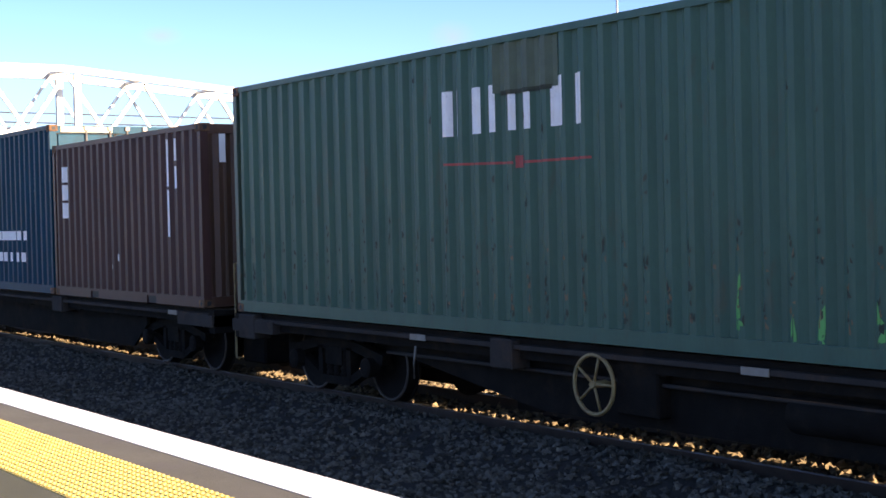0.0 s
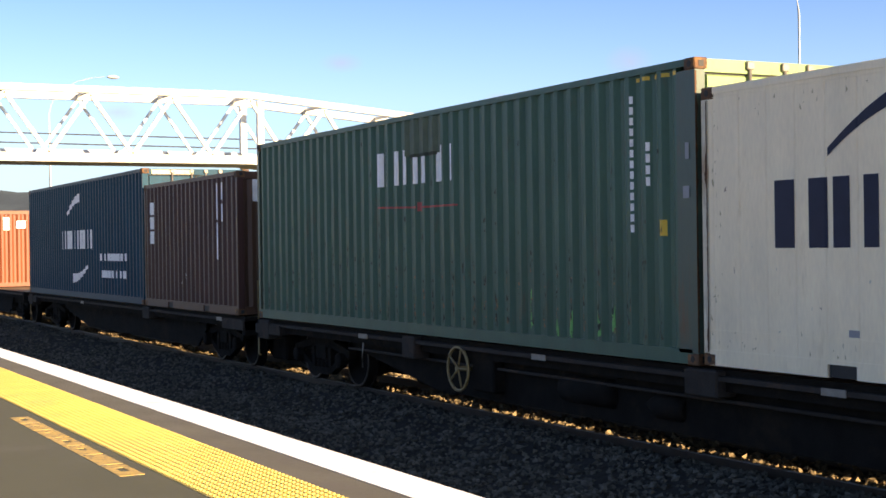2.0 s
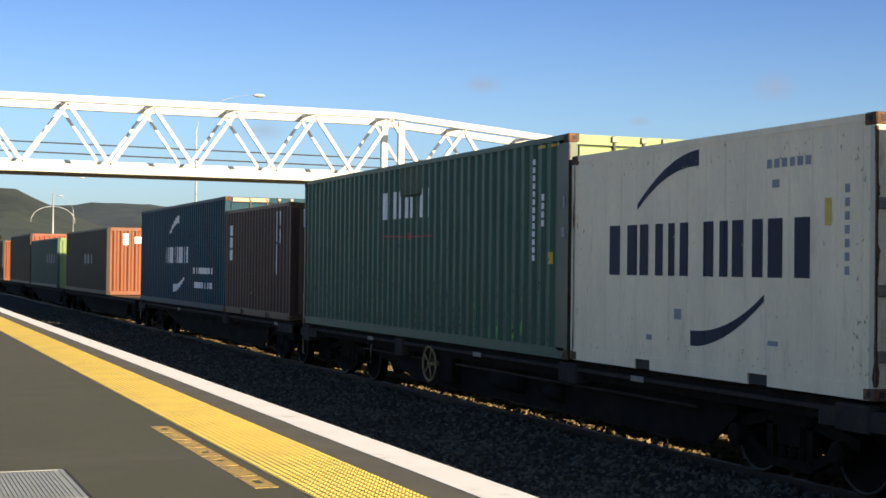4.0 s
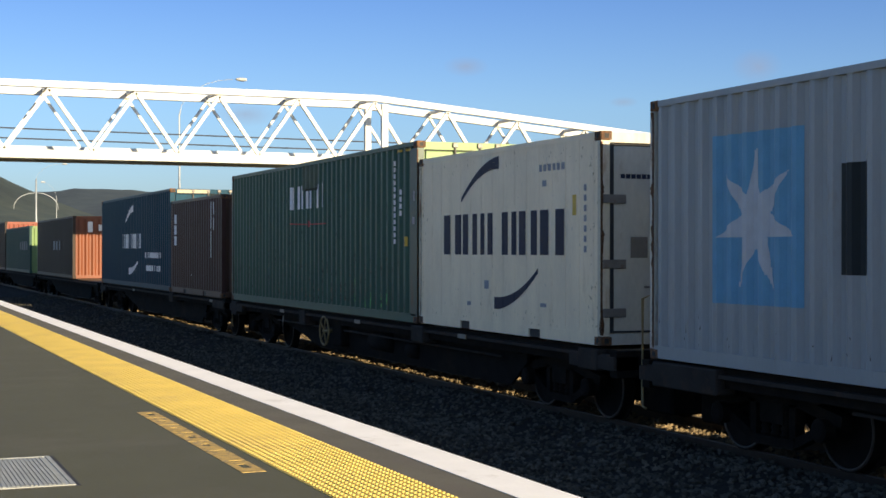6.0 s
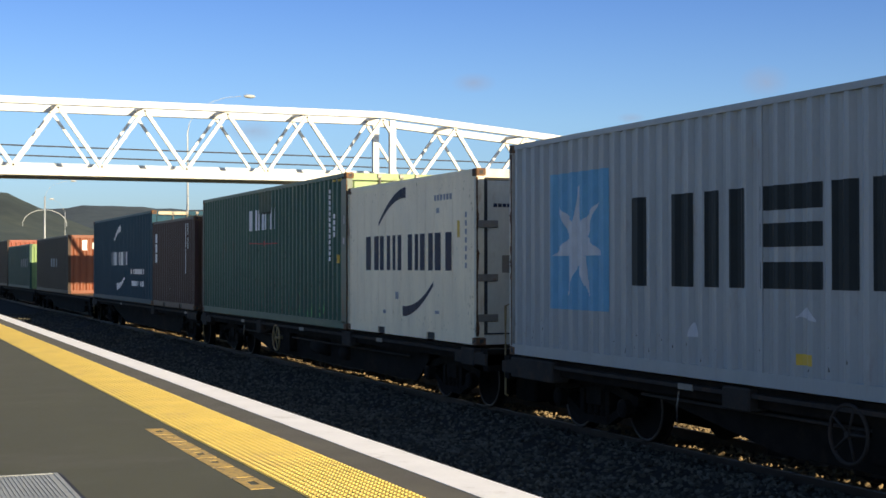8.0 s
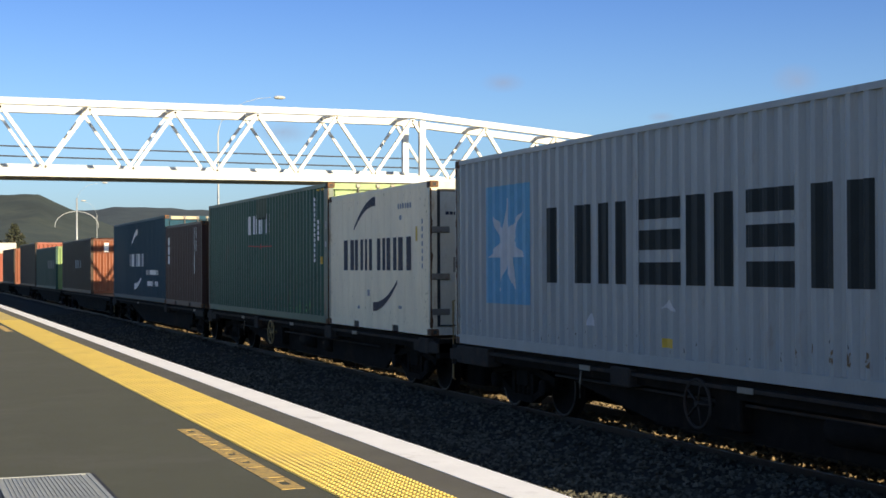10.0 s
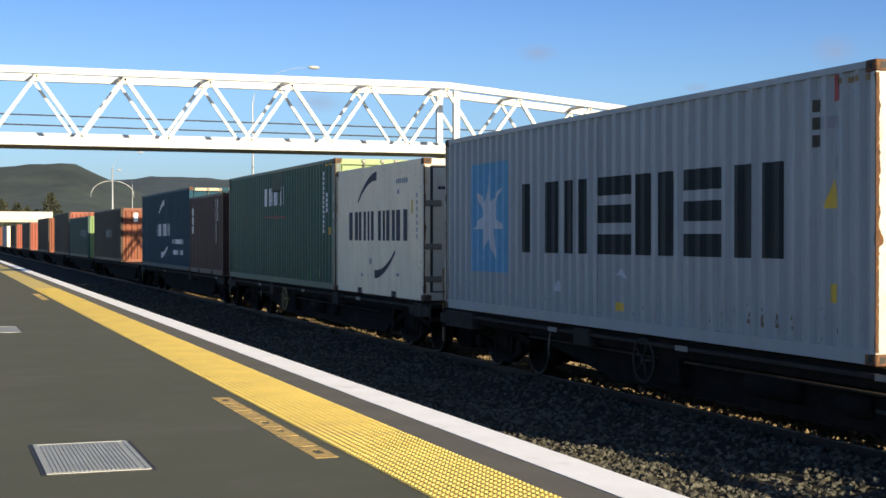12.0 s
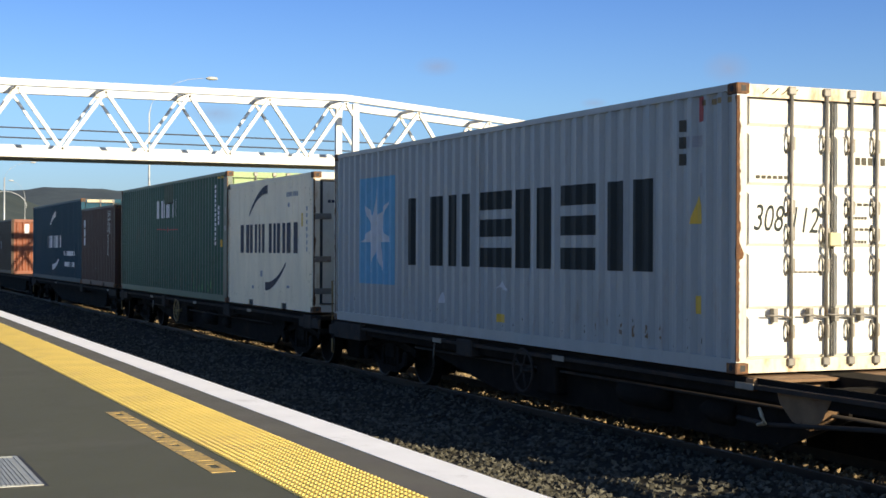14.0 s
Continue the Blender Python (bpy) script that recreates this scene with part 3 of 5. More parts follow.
def make_overbridge():
    ob = empty("road_overbridge", pose(0, 300, 0), "pale concrete road overbridge across the line, far off", "overbridge", kind="structure")
    part("bridge_deck", box(bmesh.new(), -60, 22.6, 0, 9, 4.6, 5.5), M["slab"], ob)
    part("parapet", box(bmesh.new(), -60, 22.6, -0.25, 0, 4.9, 6.7), M["slab"], ob, "pale concrete parapet")
    for x in (2.0, 18.0):
        part("pier", box(bmesh.new(), x - 0.5, x + 0.5, 2, 6, -1.0, 4.6), M["slab"], ob)


def make_backing_scrub():
    # dense scrub added past the line as a dark backing under the train
    V, F = [], []
    r = random.Random(5)
    for k in range(26000):
        y = r.uniform(2, 75)
        top = 0.35 + 0.25 * noise.noise((y * 0.5, 0, 7)) + 0.15 * noise.noise((y * 1.7, 0, 9))
        x = X_TRACK + 2.75 + r.random() ** 1.5 * 1.0
        z = BED + 0.1 + (top - BED) * r.random()
        s = r.uniform(0.05, 0.12)
        n = len(V)
        for _ in range(4):
            V.append((x + r.uniform(-s, s), y + r.uniform(-s, s), z + r.uniform(-s, s)))
        F += [(n, n + 1, n + 2), (n + 1, n + 3, n + 2)]
    mesh_stuff("hedge", V, F, M["leaf"], None, "added dark scrub backing the view under the train", "hedge", "stuff")


# ---------------------------------------------------------------- containers
PERIOD, DEEP = 0.278, 0.042


def corrugation(y):
    """How far the pressed sheet lies behind its outer face, y along the side."""
    u = (y % PERIOD) / PERIOD
    if u < 0.25:
        return 0.0
    if u < 0.5:
        return DEEP * (u - 0.25) / 0.25
    if u < 0.75:
        return DEEP
    return DEEP * (1 - (u - 0.75) / 0.25)


def flat(y):
    return 0.0


def ribs(y):
    # narrow pressed grooves of an insulated box
    u = (y % 0.38) / 0.38
    return 0.005 if 0.46 < u < 0.54 else 0.0


def knots(y0, y1, prof):
    if prof is corrugation:
        step = [PERIOD * f for f in (0, 0.25, 0.5, 0.75)]
        per = PERIOD
    elif prof is ribs:
        step, per = [0.38 * f for f in (0.45, 0.47, 0.53, 0.55)], 0.38
    else:
        return [y0, y1]
    out = {round(y0, 4), round(y1, 4)}
    k = int(y0 / per) - 1
    while k * per < y1:
        out |= {round(k * per + s, 4) for s in step if y0 < k * per + s < y1}
        k += 1
    return sorted(out)


def sheet(bm, y0, y1, z0, z1, prof, x0=0.008, back=0.06):
    """A pressed steel wall facing -x, closed behind."""
    ys = knots(y0, y1, prof)
    lo = [bm.verts.new((x0 + prof(y), y, z0)) for y in ys]
    hi = [bm.verts.new((x0 + prof(y), y, z1)) for y in ys]
    bl = [bm.verts.new((x0 + back, y, z0)) for y in ys]
    bh = [bm.verts.new((x0 + back, y, z1)) for y in ys]
    for i in range(len(ys) - 1):
        bm.faces.new((lo[i + 1], lo[i], hi[i], hi[i + 1]))
        bm.faces.new((bl[i], bl[i + 1], bh[i + 1], bh[i]))
        bm.faces.new((hi[i], bh[i], bh[i + 1], hi[i + 1]))
        bm.faces.new((lo[i], lo[i + 1], bl[i + 1], bl[i]))
    bm.faces.new((lo[0], bl[0], bh[0], hi[0]))
    bm.faces.new((lo[-1], hi[-1], bh[-1], bl[-1]))
    return bm


def painted(name, shapes, prof, material, parent, label="", x0=0.008, lift=0.004):
    """Paint on a pressed wall. shapes: (y0, y1, fn) where fn(s), s from 0 to 1 along y, gives (z0, z1) spans."""
    made = None
    for item in shapes:
        bm = bmesh.new()
        for y0, y1, fn in (item if isinstance(item, list) else [item]):
            lay(bm, y0, y1, fn, prof, x0, lift)
        made = part(name, bm, material, parent, label)
    return made


def lay(bm, y0, y1, fn, prof, x0, lift):
    n = max(1, int(abs(y1 - y0) / 0.03))
    ys = sorted(set([round(y0 + (y1 - y0) * i / n, 4) for i in range(n + 1)]) | set(k for k in knots(y0, y1, prof)))
    for a, b in zip(ys, ys[1:]):
        if b - a < 1e-4:
            continue
        A, B = fn((a - y0) / (y1 - y0)), fn((b - y0) / (y1 - y0))
        if len(A) != len(B):
            A = B = fn(((a + b) / 2 - y0) / (y1 - y0))
        for (p0, p1), (q0, q1) in zip(A, B):
            if p1 - p0 < 1e-4 and q1 - q0 < 1e-4:
                continue
            v = [bm.verts.new((x0 + prof(y) - lift, y, z)) for y, z in ((b, q0), (a, p0), (a, p1), (b, q1))]
            bm.faces.new(v)


def rect(y0, y1, z0, z1):
    return (y0, y1, lambda s: [(z0, z1)])


def glyphs(y0, y1, z0, z1, count, gap=0.2, weight=0.3, breaks=()):
    """Plain block shapes in the place of a word, y falling from y0 to y1."""
    out = []
    w = (y0 - y1) / count
    h = z1 - z0
    for k in range(count):
        if k in breaks:
            continue
        a, b = y0 - w * k - w * gap / 2, y0 - w * (k + 1) + w * gap / 2
        # two plain upright bars
        t = (a - b) * (1 - weight) / 2
        out += [rect(a - t, a, z0, z1), rect(b, b + t, z0, z1)]
    return out


def bars_down(y, z0, z1, count, w, fill=0.62):
    """A column of small plain bars, as unread print."""
    h = (z1 - z0) / count
    return [rect(y - w / 2, y + w / 2, z1 - h * k - h * fill, z1 - h * k) for k in range(count)]


def swoosh(y0, y1, z0, z1, thick, flip=False):
    """A crescent stroke, thick at one end."""
    def fn(s):
        q = 1 - s if flip else s   # from the thin end to the thick one
        rise = (z1 - z0) * (1 - (1 - q) ** 2.0)
        mid = z0 + rise if flip else z1 - rise
        t = thick * (0.25 + 0.75 * q ** 1.5) * (1.6 - 0.6 * q)
        return [(mid - t / 2, mid + t / 2)]
    return (y0, y1, fn)


def star(yc, zc, R, points=7, inner=0.36):
    pts = []
    for k in range(points * 2):
        r = R if k % 2 == 0 else R * inner
        a = math.pi / 2 + math.pi * k / points
        pts.append((yc + r * math.cos(a), zc + r * math.sin(a) * 1.12))
    def fn(s):
        y = yc - R + 2 * R * s
        zs = []
        for (ya, za), (yb, zb) in zip(pts, pts[1:] + pts[:1]):
            if (ya - y) * (yb - y) < 0:
                zs.append(za + (zb - za) * (y - ya) / (yb - ya))
        zs.sort()
        return [(zs[i], zs[i + 1]) for i in range(0, len(zs) - 1, 2)]
    return (yc - R, yc + R, fn)


def container(y, L, H, body, label, prof=corrugation, end=None, rail=None, near="wall", far_off=False, z=0.31, pockets=False, frame_mat=None, post_mat=None, pw=0.09, writing=True, group="containers of the train"):
    """A freight container whose near corner by the platform is its origin; x across, y along the train."""
    W = 2.438
    c = empty("shipping_container", pose(X_SIDE, y, z), label, "container", group)
    end, rail, fr = end or body, rail or body, frame_mat or body
    P, RB, RT = 0.09, 0.155, 0.075
    # pressed side walls
    part("side_wall", sheet(bmesh.new(), pw, L - P, RB, H - RT, prof), body, c)
    bm = sheet(bmesh.new(), P, L - P, RB, H - RT, prof)
    for v in bm.verts:
        v.co.x = W - v.co.x
    bmesh.ops.reverse_faces(bm, faces=bm.faces[:])
    part("side_wall", bm, body, c)
    part("roof", box(bmesh.new(), 0.05, W - 0.05, 0.05, L - 0.05, H - 0.07, H - 0.018), body, c)
    if not far_off:
        for k in range(int(L / 0.55)):
            box_y = 0.25 + 0.55 * k
            part("roof_rib", box(bmesh.new(), 0.12, W - 0.12, box_y, box_y + 0.24, H - 0.018, H - 0.002), body, c)
    part("floor_frame", box(bmesh.new(), 0.08, W - 0.08, 0.06, L - 0.06, 0.02, 0.14), rail, c)
    for x in (0.0, W - 0.06):
        bm = bmesh.new()
        if pockets:
            # one folded rail with two notches
            ys = [P, L / 2 - 1.35, L / 2 - 1.0, L / 2 + 1.0, L / 2 + 1.35, L - P]
            lo = [0.005, RB - 0.035, 0.005, RB - 0.035, 0.005]
            pts = []
            for i in range(5):
                pts += [(ys[i], lo[i]), (ys[i + 1], lo[i])]
            pts += [(L - P, RB), (P, RB)]
            va = [bm.verts.new((x, a, b)) for a, b in pts]
            vb = [bm.verts.new((x + 0.06, a, b)) for a, b in pts]
            bm.faces.new(va[::-1]), bm.faces.new(vb)
            for i in range(len(pts)):
                j = (i + 1) % len(pts)
                bm.faces.new((va[i], va[j], vb[j], vb[i]))
        else:
            box(bm, x, x + 0.06, P, L - P, 0.012, RB)
        part("bottom_rail", bm, rail, c)
        if pockets:
            for a in (L / 2 - 1.35, L / 2 + 1.0):
                xx = 0.02 if x == 0 else W - 0.06
                # black plate in the notch for the shade inside the pocket
                part("fork_pocket", box(bmesh.new(), xx, xx + 0.03, a + 0.01, a + 0.34, 0.01, RB - 0.035), M["gasket"], c, "black plate for the shaded inside of a forklift pocket")
        part("top_rail", box(bmesh.new(), x, x + 0.06, P, L - P, H - RT, H - 0.006), body, c)
        for yy in (0.0, L - P):
            part("corner_post", box(bmesh.new(), x - (0 if x == 0 else 0.06), x + (0.12 if x == 0 else 0.06), yy, yy + (pw if x == 0 and yy == 0 else P), 0.118, H - 0.118), (post_mat or fr) if x == 0 else fr, c)
            for zz in (0.0, H - 0.118):
                bm = bmesh.new()
                x0 = -0.004 if x == 0 else W - 0.158
                yy0 = -0.004 if yy == 0 else L - 0.174
                box(bm, x0, x0 + 0.162, yy0, yy0 + 0.178, zz, zz + 0.118)
                cast = part("corner_casting", bevelled(bm, 0.012), M["casting"] if not far_off else fr, c, "rusty steel corner casting")
                if not far_off:
                    # openings drawn as thin black solids in place of their inner shade
                    hole = bmesh.new()
                    lathe(hole, [(-0.003, 0.03), (0.0, 0.034)], 10, "x", (x0 - 0.001 if x == 0 else x0 + 0.165, yy0 + 0.09, zz + 0.06))
                    part("hole", hole, M["gasket"], cast)
                    hole = bmesh.new()
                    box(hole, x0 + 0.05, x0 + 0.11, yy0 - 0.003 if yy == 0 else yy0 + 0.178, yy0 if yy == 0 else yy0 + 0.181, zz + 0.03, zz + 0.09)
                    part("hole", hole, M["gasket"], cast)
    # ends: header, sill and a pressed wall or doors
    for yy, s in ((0.0, 1), (L, -1)):
        a, b = (yy, yy + 0.06) if s == 1 else (yy - 0.06, yy)
        trim = M["rusty_cream"] if near == "doors" and s == 1 and writing else end
        part("end_header", box(bmesh.new(), 0.12, W - 0.12, a, b, H - 0.14, H - 0.012), trim, c)
        part("end_sill", box(bmesh.new(), 0.12, W - 0.12, a, b, 0.01, 0.15), trim, c)
        if s == -1 or near == "wall":
            bm = bmesh.new()
            sheet(bm, 0.12, W - 0.12, 0.15, H - 0.14, corrugation if prof is corrugation else flat)
            for v in bm.verts:
                v.co = Vector((v.co.y, v.co.x, v.co.z)) if s == 1 else Vector((v.co.y, L - v.co.x, v.co.z))
            if s == 1:
                bmesh.ops.reverse_faces(bm, faces=bm.faces[:])
            part("end_wall", bm, end, c)
    if near == "doors":
        doors(c, W, H, end, writing)
    elif near == "reefer_doors":
        reefer_doors(c, W, H, end)
    return c


def pressed(bm, x0, x1, y0, y1, z0, z1, t):
    """A panel standing proud of a door, with sloping edges t wide."""
    f = [bm.verts.new(p) for p in ((x0 + 0.01, y0, z0 + t), (x1 - 0.01, y0, z0 + t), (x1 - 0.01, y0, z1 - t), (x0 + 0.01, y0, z1 - t))]
    b = [bm.verts.new(p) for p in ((x0, y1, z0), (x1, y1, z0), (x1, y1, z1), (x0, y1, z1))]
    bm.faces.new(f), bm.faces.new(b[::-1])
    for i in range(4):
        bm.faces.new((f[i], b[i], b[(i + 1) % 4], f[(i + 1) % 4]))
    return bm


def doors(c, W, H, material, writing=True):
    mid = W / 2
    for i, (x0, x1) in enumerate(((0.125, mid - 0.012), (mid + 0.012, W - 0.125))):
        bm = bmesh.new()
        z0, z1 = 0.16, H - 0.15
        box(bm, x0, x1, 0.052, 0.06, z0, z1)
        # pressed panels standing proud between shallow channels
        edges = [z0, z0 + 0.42, z0 + 0.5, z0 + 1.06, z0 + 1.14, z0 + 1.68, z0 + 1.76, z0 + 2.28, z0 + 2.36, z1]
        door = part("door", bm, material, c, "steel door leaf with pressed panels")
        for a, b in zip(edges[::2], edges[1::2]):
            part("panel", pressed(bmesh.new(), x0 + 0.03, x1 - 0.03, 0.018, 0.052, a - 0.01, b + 0.01, 0.034), material, door)
        g = bmesh.new()
        for a, b in ((x0 - 0.008, x0 + 0.008), (x1 - 0.008, x1 + 0.008)):
            box(g, a, b, 0.028, 0.036, z0, z1)
        box(g, x0, x1, 0.028, 0.036, z1 - 0.01, z1 + 0.01)
        part("gasket", g, M["gasket"], door)
        for x in (x0 + 0.36 * (x1 - x0) + 0.15, x1 - 0.1) if i == 0 else (x0 + 0.2, x0 + 0.64 * (x1 - x0) - 0.16):
            rod = part("lock_rod", tube(bmesh.new(), [(x, -0.012, 0.05), (x, -0.012, H - 0.04)], 0.02, 8), M["rod"], door, "galvanised lock rod")
            for zz in (0.07, H - 0.1):
                part("cam_keeper", bevelled(box(bmesh.new(), x - 0.045, x + 0.045, -0.035, 0.03, zz, zz + 0.08), 0.008), M["rod"], door)
            for zz in (0.42, 1.1, 1.42, 1.7, 2.35):
                # bracket bowed round the rod
                b = bmesh.new()
                tube(b, [(x - 0.05, 0.02, zz - 0.1), (x - 0.05, -0.025, zz - 0.05), (x - 0.05, -0.03, zz + 0.05), (x - 0.05, 0.02, zz + 0.1)], 0.014, 6)
                box(b, x - 0.03, x + 0.06, 0.0, 0.024, zz - 0.07, zz + 0.07)
                part("bracket", b, M["rod"], door)
            hb = bmesh.new()
            tube(hb, [(x, -0.03, 0.56), (x - 0.2, -0.045, 0.59), (x - 0.34, -0.045, 0.59)], 0.013, 6)
            box(hb, x - 0.24, x - 0.19, -0.05, 0.02, 0.52, 0.66)
            part("handle", hb, M["rod"], door, "galvanised door handle")
    lock = bmesh.new()
    box(lock, mid - 0.09, mid + 0.06, -0.05, 0.02, 1.30, 1.44)
    part("lock_box", bevelled(lock, 0.01), M["lock_box"], c, "yellowed lock box")
    if not writing:
        return
    for x0, z0, w, h in ((0.24, 1.98, 0.42, 0.035), (1.5, 2.15, 0.5, 0.08), (1.36, 1.72, 0.5, 0.03), (1.42, 1.58, 0.24, 0.03), (1.36, 1.46, 0.4, 0.03), (1.42, 1.33, 0.24, 0.03), (0.72, 1.02, 0.36, 0.02)):
        n = 6
        for k in range(n):
            part("print", box(bmesh.new(), x0 + w * k / n, x0 + w * (k + 0.75) / n, 0.013, 0.0175, z0, z0 + h), M["speck"], c, "small dark printed bar")
    cu = bpy.data.curves.new("chalk", "FONT")
    cu.body, cu.size, cu.extrude, cu.shear = "308 112", 0.38, 0.001, 0.2
    tmp = new("tmp_text", cu)
    dg = bpy.context.evaluated_depsgraph_get()
    me = bpy.data.meshes.new_from_object(tmp.evaluated_get(dg))
    bpy.data.objects.remove(tmp)
    me.materials.clear()
    me.materials.append(M["ink2"])
    t = new("written_number", me)
    t.parent = c
    t.matrix_basis = pose(0.2, 0.0155, 1.46, 90, 2, 0) @ Matrix.Diagonal((0.66, 1, 1, 1))
    tagged(t, "handwritten dark number")


def reefer_doors(c, W, H, material):
    mid = W / 2
    for i, (x0, x1) in enumerate(((0.125, mid - 0.01), (mid + 0.01, W - 0.125))):
        bm = bevelled(box(bmesh.new(), x0, x1, 0.015, 0.08, 0.17, H - 0.16), 0.01)
        door = part("door", bm, material, c, "smooth cream insulated door leaf")
        g = bmesh.new()
        for a, b in ((x0 - 0.008, x0 + 0.012), (x1 - 0.012, x1 + 0.008)):
            box(g, a, b, 0.008, 0.02, 0.17, H - 0.16)
        for zz in (0.17, H - 0.17):
            box(g, x0, x1, 0.008, 0.02, zz - 0.012, zz + 0.012)
        if i == 0:
            box(g, x0 - 0.004, x0 + 0.05, -0.002, 0.008, 0.16, H - 0.15)
        part("gasket", g, M["gasket"], door)
        for zz in (0.35, 0.95, 1.75) if i == 0 else (0.35, 0.95, 1.75):
            hx = x0 - 0.1 if i == 0 else x1 - 0.22
            part("hinge", bevelled(box(bmesh.new(), hx, hx + 0.32, -0.02, 0.02, zz, zz + 0.11), 0.008), M["rod"], door, "grey steel strap hinge")
        x = x1 - 0.2 if i == 0 else x0 + 0.2
        part("lock_rod", tube(bmesh.new(), [(x, -0.02, 0.06), (x, -0.02, H - 0.05)], 0.019, 8), M["rod"], door)
        hb = bmesh.new()
        tube(hb, [(x, -0.03, 0.72), (x - 0.42 if i == 0 else x + 0.42, -0.04, 0.72)], 0.014, 6)
        tube(hb, [(x - 0.2 if i == 0 else x + 0.2, -0.04, 0.62), (x - 0.2 if i == 0 else x + 0.2, -0.04, 0.82)], 0.018, 6)
        part("handle", hb, M["rod"], door, "grey steel door handle")
    part("data_plate", box(bmesh.new(), 0.42, 0.66, 0.008, 0.014, 1.08, 1.34), M["rod"], c, "grey metal data plate")
    for k in range(7):
        part("print", box(bmesh.new(), 0.28 + 0.075 * k, 0.34 + 0.075 * k, 0.009, 0.014, 2.06, 2.115), M["ink"], c, "small dark printed bar")


def specks(c, y0, y1, z0, z1, count, prof, material, seed, big=1.0):
    """Small rust specks and runs, on the outer ridges of the pressed wall."""
    r = random.Random(seed)
    bm = bmesh.new()
    for k in range(count):
        y = r.uniform(y0, y1)
        if prof is corrugation:
            y = round(y / PERIOD) * PERIOD + 0.035 + r.uniform(-0.03, 0.03)
        z = z0 + (z1 - z0) * r.random() ** 1.7
        w, h = r.uniform(0.012, 0.045) * big, r.uniform(0.02, 0.11) * big
        lay(bm, y, y + w, lambda s, z=z, h=h: [(z + 0.012 * math.sin(9 * s + z * 40), z + h * (0.6 + 0.4 * math.sin(3 * s + z * 70)))], prof, 0.008, 0.003 + 0.002 * k / count + 0.0007 * (seed % 3))
    ob = part("rust_specks", bm, material, c, "scattered rust specks and runs")
    ob["kind"] = "stuff"


def rust_edge(c, H, seed, wide=0.05, y=0.0, side=False, lo=0.13, low_share=1.0):
    """An uneven tongue of rust up a corner post: on the end face, or on the side face where side is set."""
    bm = bmesh.new()
    n = 150
    rows = []
    for k in range(n + 1):
        z = lo + (H - 0.13 - lo) * low_share * k / n
        blot = max(0.0, noise.noise((seed, z * 1.9, 0)) + 0.5 * noise.noise((seed, z * 7.0, 4)) - 0.12)
        w = wide * (0.34 + 1.0 * blot) * (1 + 0.45 * noise.noise((seed, z * 31.0, 9)))
        ends = ((-0.0035, y), (-0.0035, y + w)) if side else ((-0.0035, y - 0.0035), (w, y - 0.0035))
        rows.append([bm.verts.new((a, b, z)) for a, b in ends])
    for p, q in zip(rows, rows[1:]):
        bm.faces.new((p[0], p[1], q[1], q[0]))
    bmesh.ops.recalc_face_normals(bm, faces=bm.faces[:])
    part("rust_streak", bm, M["rust_run"], c, "orange rust creeping along the corner post")


# ---------------------------------------------------------------- wagons
WHEELS = []   # (wheelset, its place in the bogie)
R_WHEEL = 0.425


